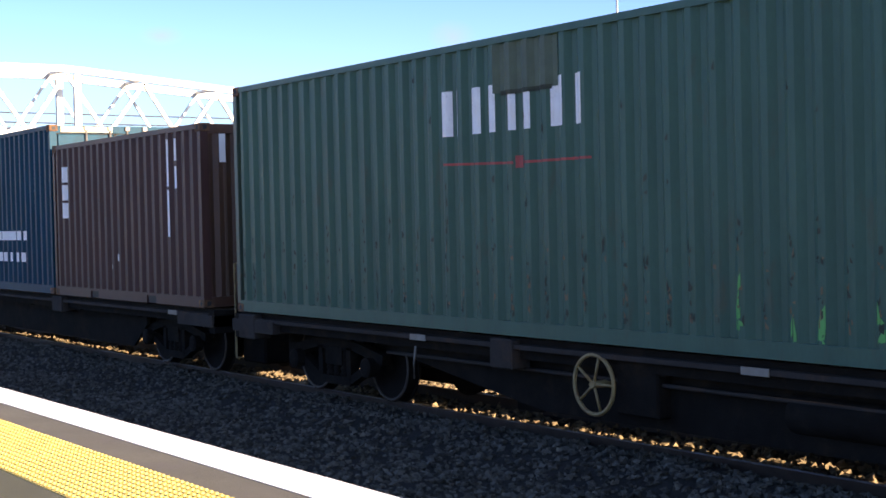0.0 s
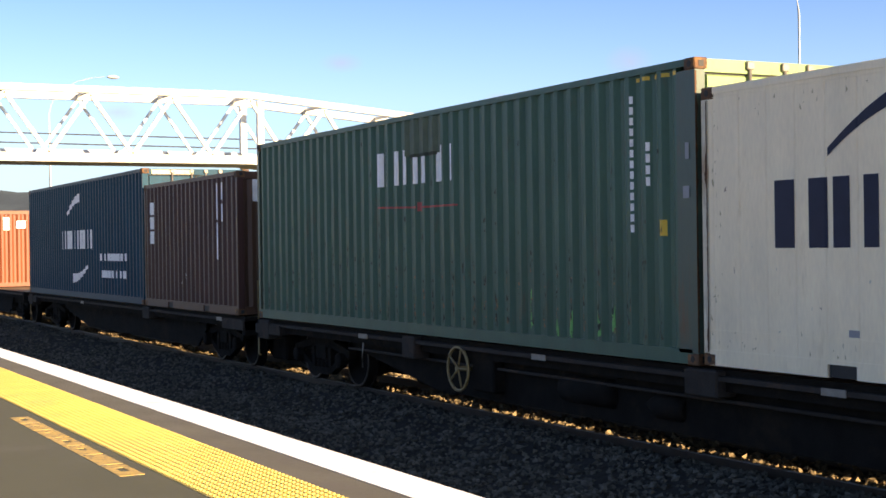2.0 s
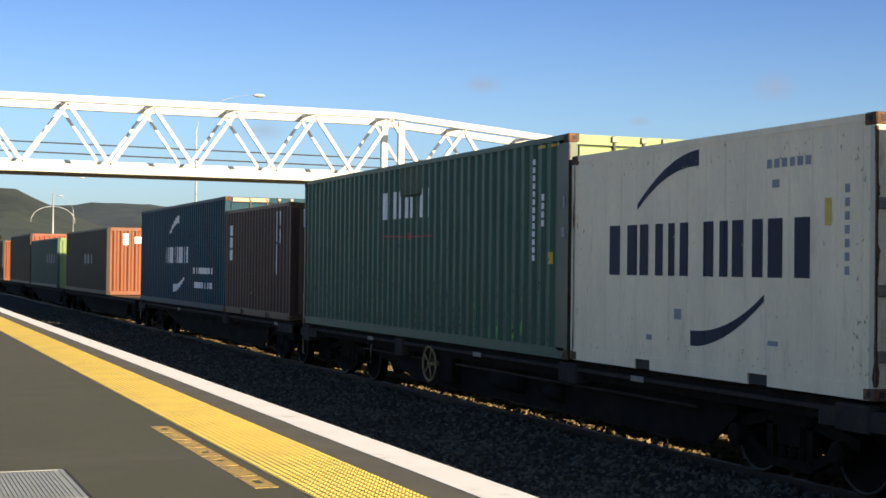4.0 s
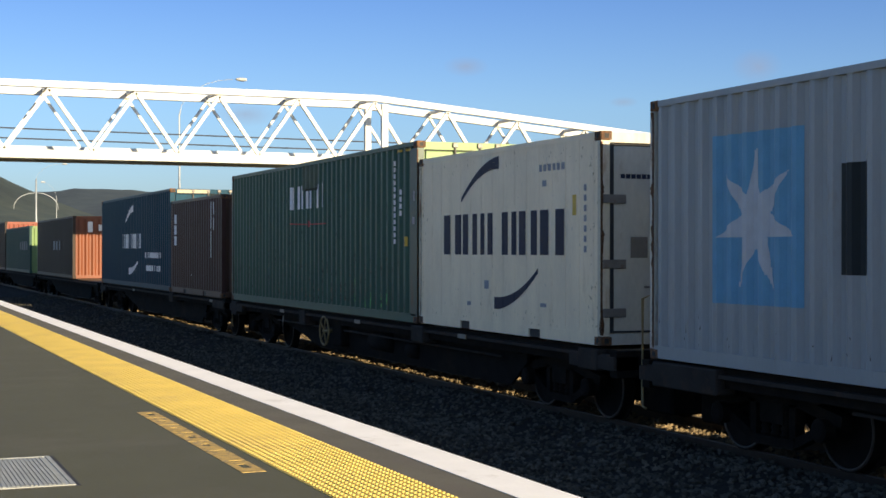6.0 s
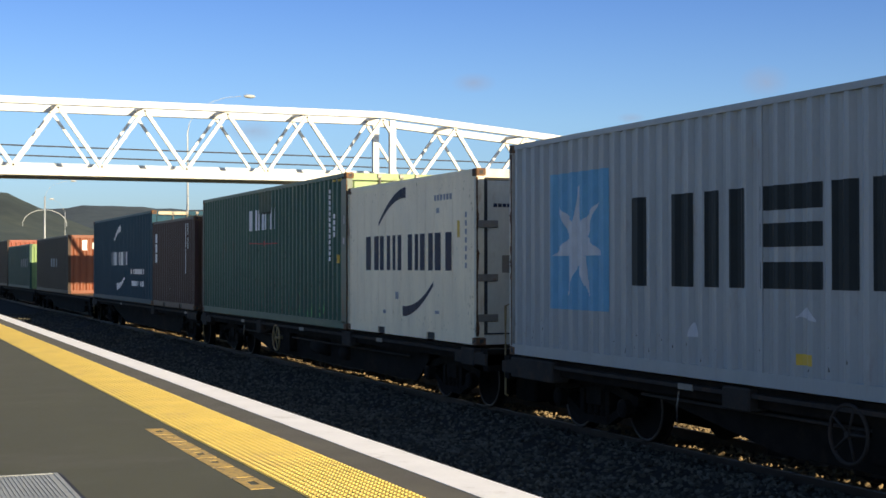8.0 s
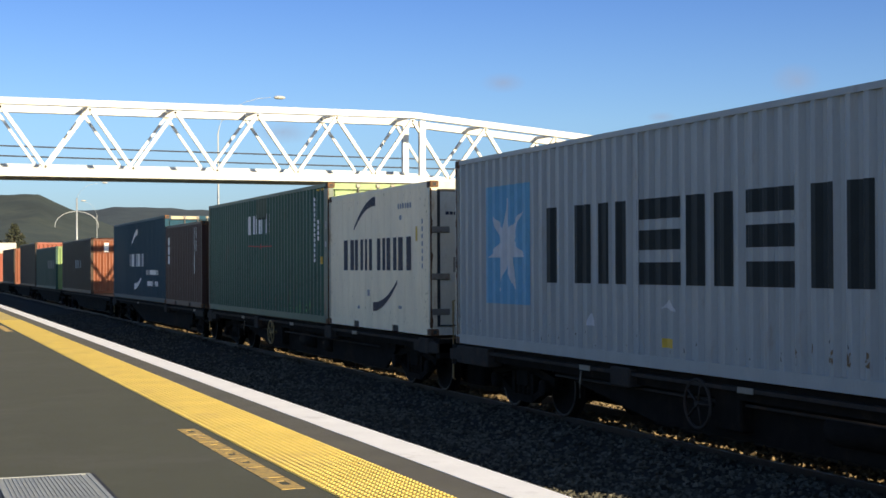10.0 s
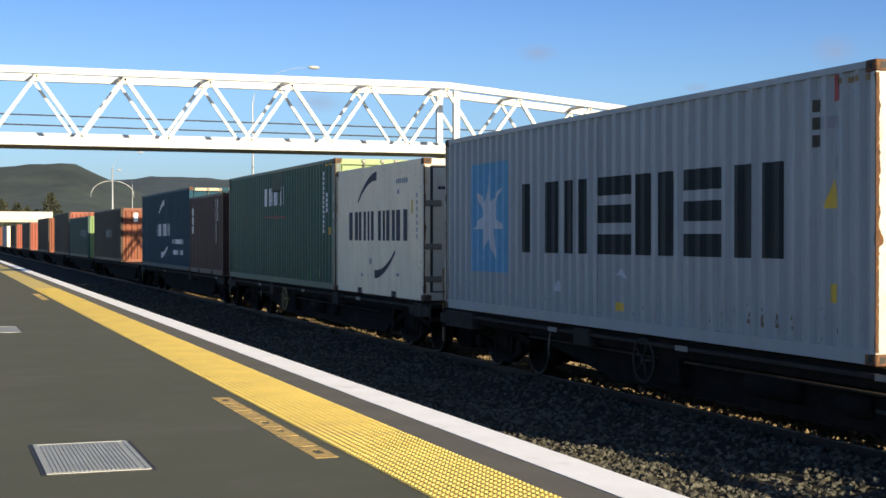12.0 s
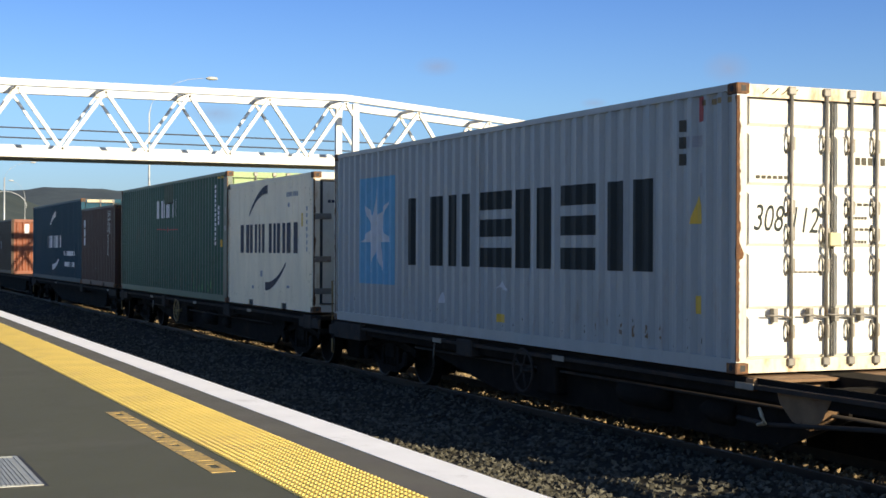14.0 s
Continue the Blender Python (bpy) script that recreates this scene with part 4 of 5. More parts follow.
def wagon(y, L, label, spins=True, detail=True, brake_at=None, plates=(), boxes=(), top=0.985, brake_mat="brake_yellow", decked=True):
    """A flat container wagon; origin at rail height under its near end, x from the middle of the track."""
    w = empty("container_wagon", pose(X_TRACK, y, RAIL), label, "wagon", "wagons of the train")
    for s in (-1, 1):
        bm = bmesh.new()
        box(bm, s * 1.16 - 0.06, s * 1.16 + 0.06, 0.15, L - 0.15, top - 0.115, top - 0.07)
        part("side_sill", bm, M["sill"], w, "dusty steel side sill")
        part("sill_web", box(bmesh.new(), s * 1.12 - 0.012, s * 1.12 + 0.012, 0.15, L - 0.15, top - (0.22 if s < 0 else 0.13), top - 0.012), M["wagon"], w)
        # deep-bellied girder on the near side; far side: low bar added to cast shade
        bm = bmesh.new()
        a0, a1 = (2.95, 3.5) if decked else (5.2, 6.2)   # the belly starts later under an open end
        prof = [(a0, 0.76), (a0, 0.62), (a1, 0.25), (L - 6.3, 0.25), (L - 3.6, 0.66), (L - 3.6, 0.76)] if s < 0 else [(2.9, 0.53), (3.1, 0.0), (L - 3.1, 0.0), (L - 2.9, 0.53)]
        x0, x1 = (-0.96, -0.92) if s < 0 else (0.94, 0.98)
        va = [bm.verts.new((x0, a, b)) for a, b in prof]
        vb = [bm.verts.new((x1, a, b)) for a, b in prof]
        bm.faces.new(va), bm.faces.new(vb[::-1])
        for i in range(len(prof)):
            j = (i + 1) % len(prof)
            bm.faces.new((va[i], vb[i], vb[j], va[j]))
        part("girder", bm, M["wagon"], w, "dark steel girder, with an added shade bar on the far side")
    # posts added to hold up the far-side shade bar
    for k in range(7):
        yy = 3.2 + (L - 6.4) * k / 6
        part("shade_bar_hanger", box(bmesh.new(), 0.945, 0.975, yy - 0.03, yy + 0.03, 0.44, top - 0.13), M["wagon"], w)
    # plate added under the open end to keep the sun off the track bed
    if not decked:
        part("end_shade_plate", box(bmesh.new(), 0.28, 0.32, 3.6, 7.4, 0.05, 0.76), M["wagon"], w)
    part("brake_lever", box(bmesh.new(), -0.04, 0.04, L - 5.1, L - 4.7, 0.02, 0.75), M["wagon"], w)
    if not decked:
        for x0, x1, a, b in ((0.1, 1.1, 0.2, L - 0.2), (-1.1, 0.097, 6.2, L - 0.2)):
            part("deck_plate", box(bmesh.new(), x0, x1, a, b, top - 0.05, top - 0.02), M["gusset"], w, "dusty brown deck plate")
    if decked:
        part("deck_plate", box(bmesh.new(), -1.1, 1.1, 0.2, L - 0.2, top - 0.05, top - 0.02), M["gusset"], w, "dusty brown deck plate")
    part("centre_sill", box(bmesh.new(), -0.25, 0.25, 0.2, L - 0.2, 0.74, 0.93), M["wagon"], w)
    for k in range(8):
        yy = 0.5 + (L - 1.0) * k / 7
        part("cross_bearer", box(bmesh.new(), -1.1, 1.1, yy - 0.09, yy + 0.09, top - 0.24, top - 0.07), M["wagon"], w)
    for yy, s in ((0.0, -1), (L, 1)):
        part("end_beam", box(bmesh.new(), -1.2, 1.2, min(yy, yy - s * 0.16), max(yy, yy - s * 0.16), top - 0.34, top - 0.02), M["wagon"], w)
        bm = bmesh.new()
        box(bm, -0.07, 0.07, min(yy, yy + s * 0.42), max(yy, yy + s * 0.42), 0.62, 0.76)
        box(bm, -0.14, 0.14, min(yy + s * 0.30, yy + s * 0.48), max(yy + s * 0.30, yy + s * 0.48), 0.56, 0.82)
        part("coupler", bevelled(bm, 0.02), M["wagon"], w)
        if detail:
            hose = tube(bmesh.new(), [(0.3, yy - s * 0.05, 0.7), (0.32, yy + s * 0.1, 0.42), (0.3, yy + s * 0.24, 0.22), (0.22, yy + s * 0.36, 0.36)], 0.03, 8)
            part("brake_hose", hose, M["gasket"], w, "black rubber brake hose")
            # plain box added to hide bright ballast behind the wagon's end
            part("end_view_block", bevelled(box(bmesh.new(), -0.42, 0.42, min(yy - s * 0.02, yy - s * 0.72), max(yy - s * 0.02, yy - s * 0.72), 0.16, 0.76), 0.03), M["wagon"], w)
        if detail:
            if yy > 0:
                tb = tube(bmesh.new(), [(-1.16, yy - s * 0.02, 0.35), (-1.16, yy + s * 0.06, 0.36), (-1.16, yy + s * 0.06, 1.62), (-0.95, yy + s * 0.06, 1.7), (-0.95, yy + s * 0.06, 0.9)], 0.018, 6)
                part("handrail", tb, M["brake_yellow"], w, "thin bent steel grab rail")
            part("step_plate", box(bmesh.new(), -1.24, -0.9, min(yy, yy - s * 1.15), max(yy, yy - s * 1.15), top - 0.25, top - 0.09), M["sill"], w, "dusty steel end panel")
    if detail:
        for yy in plates:
            part("marker_plate", box(bmesh.new(), -1.232, -1.222, yy, yy + 0.3, top - 0.125, top - 0.06), M["plate"], w, "small white marker plate")
        for yy, a, b in boxes:
            part("twistlock_bracket", bevelled(box(bmesh.new(), -1.25, -1.0, yy, yy + a, top - b, top - 0.02), 0.015), M["sill"], w, "dusty steel bracket")
        if brake_at is not None:
            bw = bmesh.new()
            ring(bw, (-1.21, brake_at, 0.62), 0.275, 0.02)
            for k in range(5):
                a = 2 * math.pi * k / 5 + 0.6
                tube(bw, [(-1.21, brake_at, 0.62), (-1.21, brake_at + 0.265 * math.cos(a), 0.62 + 0.265 * math.sin(a))], 0.014, 6)
            tube(bw, [(-1.24, brake_at, 0.62), (-0.9, brake_at, 0.62)], 0.035, 8)
            part("handbrake_wheel", bw, M[brake_mat], w, "faded spoked handbrake wheel")
            part("brake_bracket", bevelled(box(bmesh.new(), -1.12, -0.84, brake_at - 0.75, brake_at - 0.2, 0.36, 0.86), 0.02), M["wagon"], w)
            part("air_reservoir", tube(bmesh.new(), [(-0.95, brake_at - 3.2, 0.55), (-0.95, brake_at - 3.14, 0.55), (-0.95, brake_at - 2.2, 0.55), (-0.95, brake_at - 2.14, 0.55)], [0.08, 0.16, 0.16, 0.08], 14), M["wagon"], w, "grimy cylindrical air reservoir")
            part("brake_cylinder", tube(bmesh.new(), [(-0.92, brake_at - 4.4, 0.5), (-0.92, brake_at - 4.35, 0.5), (-0.92, brake_at - 3.95, 0.5), (-0.92, brake_at - 3.7, 0.5)], [0.1, 0.14, 0.14, 0.04], 12), M["wagon"], w)
            part("brake_pipe", tube(bmesh.new(), [(-1.05, 3.6, 0.66), (-1.05, L - 3.6, 0.66)], 0.02, 6), M["sill"], w)
            part("release_rod", tube(bmesh.new(), [(-1.15, brake_at + 3.1, 0.42), (-1.15, brake_at + 3.1, 0.58), (-1.15, brake_at + 3.06, 0.78)], 0.014, 6), M["plate"], w, "thin white release rod")
    for yy in (2.1, L - 2.1):
        bg = new("bogie")
        bg.parent = w
        bg.location = (0, yy, 0)
        for s in (-1, 1):
            bm = bmesh.new()
            x0, x1 = s * 0.83 - 0.06, s * 0.83 + 0.06
            # cast side frame: arched top bar, sloping lower bar, pillars
            beam(bm, (s * 0.83, -1.12, 0.52), (s * 0.83, -0.4, 0.66), 0.12, 0.12)
            beam(bm, (s * 0.83, -0.42, 0.66), (s * 0.83, 0.42, 0.66), 0.12, 0.14)
            beam(bm, (s * 0.83, 1.12, 0.52), (s * 0.83, 0.4, 0.66), 0.12, 0.12)
            beam(bm, (s * 0.83, -0.85, 0.44), (s * 0.83, -0.35, 0.22), 0.12, 0.1)
            beam(bm, (s * 0.83, 0.85, 0.44), (s * 0.83, 0.35, 0.22), 0.12, 0.1)
            beam(bm, (s * 0.83, -0.37, 0.21), (s * 0.83, 0.37, 0.21), 0.13, 0.1)
            for q in (-0.34, 0.34):
                box(bm, x0, x1, q - 0.05, q + 0.05, 0.24, 0.62)
            part("side_frame", bm, M["wagon"], bg)
            for q in (-0.88, 0.88):
                bx_ = bmesh.new()
                lathe(bx_, [(0, 0.08), (0.02, 0.12), (0.14, 0.12), (0.17, 0.07)], 14, "x", (s * 0.83 - (0.17 if s < 0 else 0.0), q, R_WHEEL))
                part("axle_box", bx_, M["wagon"], bg)
            for q in (-0.17, 0.0, 0.17):
                sp = bmesh.new()
                tube(sp, [(s * 0.83, q, 0.26 + 0.03 * k) for k in range(12)], [0.07 if k % 2 else 0.048 for k in range(12)], 10)
                part("spring", sp, M["wagon"], bg)
        for s in (-1, 1):
            lo, hi = (-0.5, 0.5) if s < 0 else (-1.2, 1.1)
        # dark block added to close off the sunlit ballast seen through the bogie
        part("bogie_view_block", bevelled(box(bmesh.new(), s * 0.62 - 0.05, s * 0.62 + 0.05, lo, hi, 0.06, 0.6), 0.02), M["wagon"], bg)
        part("bolster", box(bmesh.new(), -0.9, 0.9, -0.2, 0.2, 0.4, 0.62), M["wagon"], bg)
        for q in (-0.88, 0.88):
            bm = bmesh.new()
            tube(bm, [(-0.72, 0, 0), (0.72, 0, 0)], 0.07, 10)
            for s in (-1, 1):
                xa = s * 0.5685
                lathe(bm, [(xa - 0.065, 0.345), (xa - 0.065, R_WHEEL), (xa + 0.065, R_WHEEL), (xa + 0.065, 0.345), (xa + 0.03, 0.32), (xa + 0.02, 0.1), (xa + 0.06, 0.09), (xa + 0.06, 0.02)], 36)
                lathe(bm, [(xa - s * 0.065 - 0.014, R_WHEEL + 0.027), (xa - s * 0.065 + 0.014, R_WHEEL + 0.027)], 36)
            ws = part("wheelset", bm, M["wheel"], bg, "steel wheelset with worn treads")
            ws.location = (0, q, R_WHEEL)
            # worn rim and a balance mark show the turning
            rim = bmesh.new()
            ring(rim, (-0.5685 - 0.066, 0, 0), R_WHEEL - 0.024, 0.017, 36, 5)
            if spins:
                WHEELS.append((ws, q))
            rim_ob = part("rim", rim, M["tread"], bg)
            rim_ob.location = (0, q, R_WHEEL)
    return w


# ---------------------------------------------------------------- build
make_ground()
make_bed()
make_track()
make_platform()
make_bridge()
make_cables()
street_lamp(17.03, 80, 12.25, 3.4, "tall grey street lamp with a curved arm behind the footbridge")
street_lamp(20.6, 179, 13.0, 3.2, "distant grey street lamp with a curved arm")
twin_arm_pole(20.5, 178, 11.0)
street_lamp(26.5, 206, 12.0, -2.5, "distant grey street lamp with a curved arm")
make_hills()
make_backing_scrub()
street_lamp(39.8, 45, 14.0, -3.0, "tall grey street lamp beyond the line")
for i, (tx, ty, th) in enumerate(((18, 345, 10.4), (14.5, 341, 11.0), (20.5, 350, 9.6), (25.5, 343, 12.6), (11, 346, 11.4), (7, 345, 10.8), (3, 350, 11.0), (22.8, 352, 9.0), (27.6, 350, 8.6))):
    tree(tx, ty, th, i + 1)
make_overbridge()

MOVERS = []   # every wagon and container: (thing, x, y when the train has stopped, z)


def rides(ob):
    MOVERS.append((ob, *ob.matrix_basis.translation))
    return ob


# light grey box with door end
H_HC, H_STD = 2.975, 2.64
c = rides(container(11.95, 12.19, 2.945, M["grey"], "light grey high-cube shipping container with paler doors and block lettering", end=M["grey_door"], near="doors", frame_mat=M["grey"], post_mat=M["rusty_grey"], z=0.265))
painted("logo_square", [(9.38, 10.92, lambda s: [(0.68 - 0.0 * s, 2.45)])], corrugation, M["logo_blue"], c, "sky blue painted square")
painted("logo_star", [star(10.17, 1.55, 0.70)], corrugation, M["star"], c, "pale seven-pointed star", lift=0.007)
upright = [(8.42, 8.82), (7.45, 7.86), (6.92, 7.2), (6.42, 6.7), (4.63, 4.99), (4.05, 4.41), (2.22, 2.61), (1.62, 2.0)]
level = [(a, b, z0, z1) for a, b in ((5.17, 6.14), (2.89, 3.80)) for z0, z1 in ((1.01, 1.28), (1.43, 1.67), (1.80, 2.05))]
painted("lettering", [rect(a, b, 1.01, 2.05) for a, b in upright] + [rect(*q) for q in level], corrugation, M["ink2"], c, "dark painted block shape")
painted("code", [rect(0.60 + 0.13 * k, 0.69 + 0.13 * k, z0, z0 + 0.12) for z0, n in ((2.52, 0), (2.34, 2), (2.16, 0)) for k in range(3 - n, 3)] + [rect(0.62, 0.72, 1.92, 2.06), rect(0.62, 0.72, 2.34, 2.46)], corrugation, M["faint"], c, "grey printed bar")
painted("code", [rect(0.985, 1.085, z0, z0 + 0.125) for z0 in (2.52, 2.34, 2.16)], corrugation, M["speck"], c, "dark printed bar")
painted("sticker", [(0.62, 0.86, lambda s: [(1.53, 1.53 + 0.30 * (1 - abs(2 * s - 1)) + 0.002)])], corrugation, M["warn"], c, "yellow warning triangle")
painted("sticker", [rect(0.66, 0.78, 0.58, 0.77)], corrugation, M["warn"], c, "yellow sticker")
painted("sticker", [rect(0.60, 0.74, 2.60, 2.86)], corrugation, M["redline"], c, "faded red sticker")
painted("sticker", [rect(5.29, 5.55, 0.27, 0.38)], corrugation, M["warn"], c, "yellow sticker")
painted("scuff", [(5.25, 5.55, lambda s: [(0.70 + 0.05 * s, 0.72 + 0.12 * math.sin(3.1 * s))]), (7.36, 7.52, lambda s: [(0.46, 0.48 + 0.14 * math.sin(3.1 * s))])], corrugation, M["star"], c, "pale scuff mark")
part("panel_seam", box(bmesh.new(), 0.0, 0.02, 6.10, 6.125, 0.155, 2.87), M["grey"], c)
specks(c, 0.2, 11.9, 0.2, 0.5, 40, corrugation, M["speck"], 3, 0.6)
specks(c, 1.5, 2.9, 0.27, 0.38, 30, corrugation, M["stain_brown"], 4, 0.9)
painted("hazard_mark", [rect(0.14 + 0.14 * k, 0.22 + 0.14 * k, 2.76, 2.82) for k in range(4)], corrugation, M["brake_yellow"], c, "worn yellow hazard dash")

rust_edge(c, 2.945, 1.0, 0.10)
rust_edge(c, 2.945, 2.0, 0.03, side=True)
rust_edge(c, 2.945, 3.0, 0.12, y=12.10, side=True)
b = bmesh.new()
for k in range(4):
    beam(b, (0.30 + 0.12 * k, -0.002, 2.84), (0.38 + 0.12 * k, -0.002, 2.90), 0.004, 0.04, (0, 1, 0))
part("hazard_dash", b, M["speck"], c, "dark slanting hazard dashes")

# cream insulated box
c = rides(container(25.30, 6.058, H_STD, M["cream"], "cream refrigerated shipping container with dark lettering and rust-edged frame", prof=ribs, end=M["shaded_reefer_door"], near="reefer_doors", pockets=True, z=0.33, frame_mat=M["cream"], post_mat=M["rusty_cream"]))
upright = [(4.77, 5.03), (4.36, 4.59), (4.09, 4.29), (3.76, 3.93), (3.50, 3.64), (3.22, 3.39), (2.70, 2.90), (2.42, 2.58), (2.13, 2.34), (1.78, 1.97), (1.44, 1.69), (0.99, 1.24)]
painted("lettering", [rect(a, b, 1.11, 1.71) for a, b in upright], ribs, M["ink"], c, "dark navy painted block shapes")
painted("swoosh", [swoosh(3.0, 4.35, 1.92, 2.42, 0.18, True)], ribs, M["ink"], c, "dark crescent stroke")
painted("swoosh", [swoosh(1.75, 3.15, 0.42, 0.9, 0.18)], ribs, M["ink"], c, "dark crescent stroke")
painted("code", [rect(0.98 + 0.13 * k, 1.07 + 0.13 * k, 2.22, 2.31) for k in range(6)] + [rect(1.5, 1.62, 2.02, 2.1)], ribs, M["faint"], c, "grey printed bars")
painted("sticker", [rect(0.66, 0.76, 1.62, 1.88)], ribs, M["warn"], c, "yellow sticker")
painted("code", bars_down(0.42, 1.1, 2.0, 7, 0.07), ribs, M["faint"], c, "column of grey bars")
part("side_seam", box(bmesh.new(), 0.003, 0.012, 0.1, 5.96, 0.33, 0.341), M["cream"], c)
part("side_seam", box(bmesh.new(), 0.003, 0.012, 0.1, 5.96, 2.53, 2.538), M["cream"], c)

specks(c, 0.2, 5.9, 0.2, 2.5, 30, ribs, M["rusty_cream"], 8, 0.7)
specks(c, 0.1, 5.95, 2.30, 2.52, 46, ribs, M["faint_stain"], 21, 0.55)
specks(c, 0.1, 5.95, 0.17, 0.40, 40, ribs, M["faint_stain"], 22, 0.5)
specks(c, 0.08, 0.30, 0.2, 2.4, 26, ribs, M["faint_stain"], 23, 0.7)
specks(c, 5.75, 5.96, 0.2, 2.4, 22, ribs, M["faint_stain"], 24, 0.6)
painted("scuff", [rect(3.35, 3.5, 0.62, 0.74), rect(1.5, 1.68, 0.42, 0.47), rect(4.0, 4.12, 0.36, 0.42)], ribs, M["faint"], c, "grey scuff mark")

rust_edge(c, H_STD, 5.0, 0.06)
rust_edge(c, H_STD, 6.0, 0.035, side=True)
rust_edge(c, H_STD, 7.0, 0.045, y=5.975, side=True)

# sea-green box
c = rides(container(31.45, 12.21, H_HC, M["green"], "weathered sea-green high-cube shipping container with white lettering", near="doors", writing=False, end=M["sunlit_green_end"], frame_mat=M["green"], post_mat=M["rusty_green"], pw=0.3))
upright = [(7.16, 7.33), (7.02, 7.07), (6.64, 6.82), (6.38, 6.52), (6.07, 6.16), (5.82, 5.91), (5.32, 5.52), (5.05, 5.17)]
painted("lettering", [rect(a, b, 2.03, 2.50) for a, b in upright], corrugation, M["white"], c, "white painted bars, partly hidden by a patch")
painted("underline", [(6.1, 7.3, lambda s: [(1.70 + 0.03 * s, 1.725 + 0.03 * s)]), (4.95, 5.95, lambda s: [(1.70, 1.725)]), rect(5.98, 6.08, 1.66, 1.78)], corrugation, M["redline"], c, "thin faded red underline")
painted("hazard_mark", [rect(0.3 + 0.16 * k, 0.39 + 0.16 * k, H_HC - 0.14, H_HC - 0.10) for k in range(5)], corrugation, M["warn"], c, "worn yellow hazard dash")
painted("patch_edge", [rect(5.5, 6.32, 2.385, 2.43)], corrugation, M["green_dirt"], c, "dark lower edge of the patch", lift=0.010)
painted("patch", [rect(5.41, 6.40, 2.41, 2.89)], corrugation, M["patch"], c, "olive overpainted patch", lift=0.008)
painted("code", bars_down(1.09, 1.27, 2.7, 13, 0.036, 0.7), corrugation, M["white"], c, "column of white bars")
painted("code", bars_down(0.81, 1.74, 2.21, 4, 0.04, 0.75), corrugation, M["white"], c, "column of white bars")
painted("sticker", [rect(0.51, 0.6, 1.26, 1.42)], corrugation, M["warn"], c, "orange yellow sticker")
for k, (a, b, z0, z1, n) in enumerate(((1.36, 1.6, 0.2, 0.5, 9), (2.14, 2.4, 0.16, 0.38, 6), (2.9, 3.1, 0.2, 0.7, 5))):
    specks(c, a, b, z0, z1, n, corrugation, M["graf"], 31 + k, 1.9)
specks(c, 0.4, 12.0, 0.2, 1.0, 260, corrugation, M["green_dirt"], 1, 0.95)
specks(c, 1.0, 8.0, 0.25, 0.9, 90, corrugation, M["stain_brown"], 25, 0.9)
specks(c, 0.4, 12.0, 0.9, 2.7, 60, corrugation, M["green_dirt"], 2)
painted("scuff", [rect(0.1, 0.16, 2.0, 2.16), rect(0.1, 0.2, 1.62, 1.74)], flat, M["faint"], c, "pale scuff mark", x0=-0.002)

rust_edge(c, H_HC, 8.0, 0.05)

# maroon box
c = rides(container(44.72, 6.058, 2.59, M["brown"], "maroon twenty-foot shipping container with white print", near="wall", pockets=True, z=0.31, end=M["rusty_sunlit_end"]))
painted("code", bars_down(5.55, 1.28, 2.2, 3, 0.24, 0.85), corrugation, M["white"], c, "column of white bars")
painted("code", bars_down(1.15, 0.95, 2.42, 2, 0.07, 0.93) + bars_down(0.868, 1.62, 2.42, 2, 0.07, 0.8), corrugation, M["white"], c, "thin white vertical bars")
specks(c, 0.2, 5.9, 0.2, 2.4, 40, corrugation, M["speck"], 6)
painted("scuff", [rect(3.2, 3.26, 0.62, 0.72), rect(3.4, 3.46, 0.5, 0.56)], corrugation, M["white"], c, "white scuff marks")
b = bmesh.new()
box(b, 0.29, 0.385, -0.004, 0.004, 2.04, 2.44)
part("lettering", b, M["white"], c, "white painted block shape")

# navy box
c = rides(container(50.90, 12.19, H_HC, M["blue"], "navy blue high-cube shipping container with white lettering", near="doors", writing=False))
# strip added in a pale colour to show the header catching the sun
part("sunlit_header_strip", bevelled(box(bmesh.new(), 0.2, 1.15, -0.012, -0.001, H_HC - 0.13, H_HC - 0.03), 0.003), M["tan_end"], c, "pale tan strip painted as sun on the door header")
painted("lettering", glyphs(8.1, 4.6, 1.25, 1.72, 5, 0.26, 0.2), corrugation, M["white"], c, "white painted block shapes")
painted("swoosh", [swoosh(5.9, 7.4, 2.1, 2.55, 0.24, True)], corrugation, M["white"], c, "white crescent stroke")
painted("swoosh", [swoosh(5.2, 6.7, 0.5, 0.8, 0.24)], corrugation, M["white"], c, "white crescent stroke")
painted("print", [rect(1.4 + 0.32 * k, 1.64 + 0.32 * k, 0.95, 1.12) for k in range(8)] + [rect(1.6 + 0.32 * k, 1.82 + 0.32 * k, 0.55, 0.72) for k in range(7)], corrugation, M["white"], c, "two rows of white bars")
painted("code", bars_down(0.95, 1.4, 2.3, 6, 0.07), corrugation, M["faint"], c, "column of pale bars")

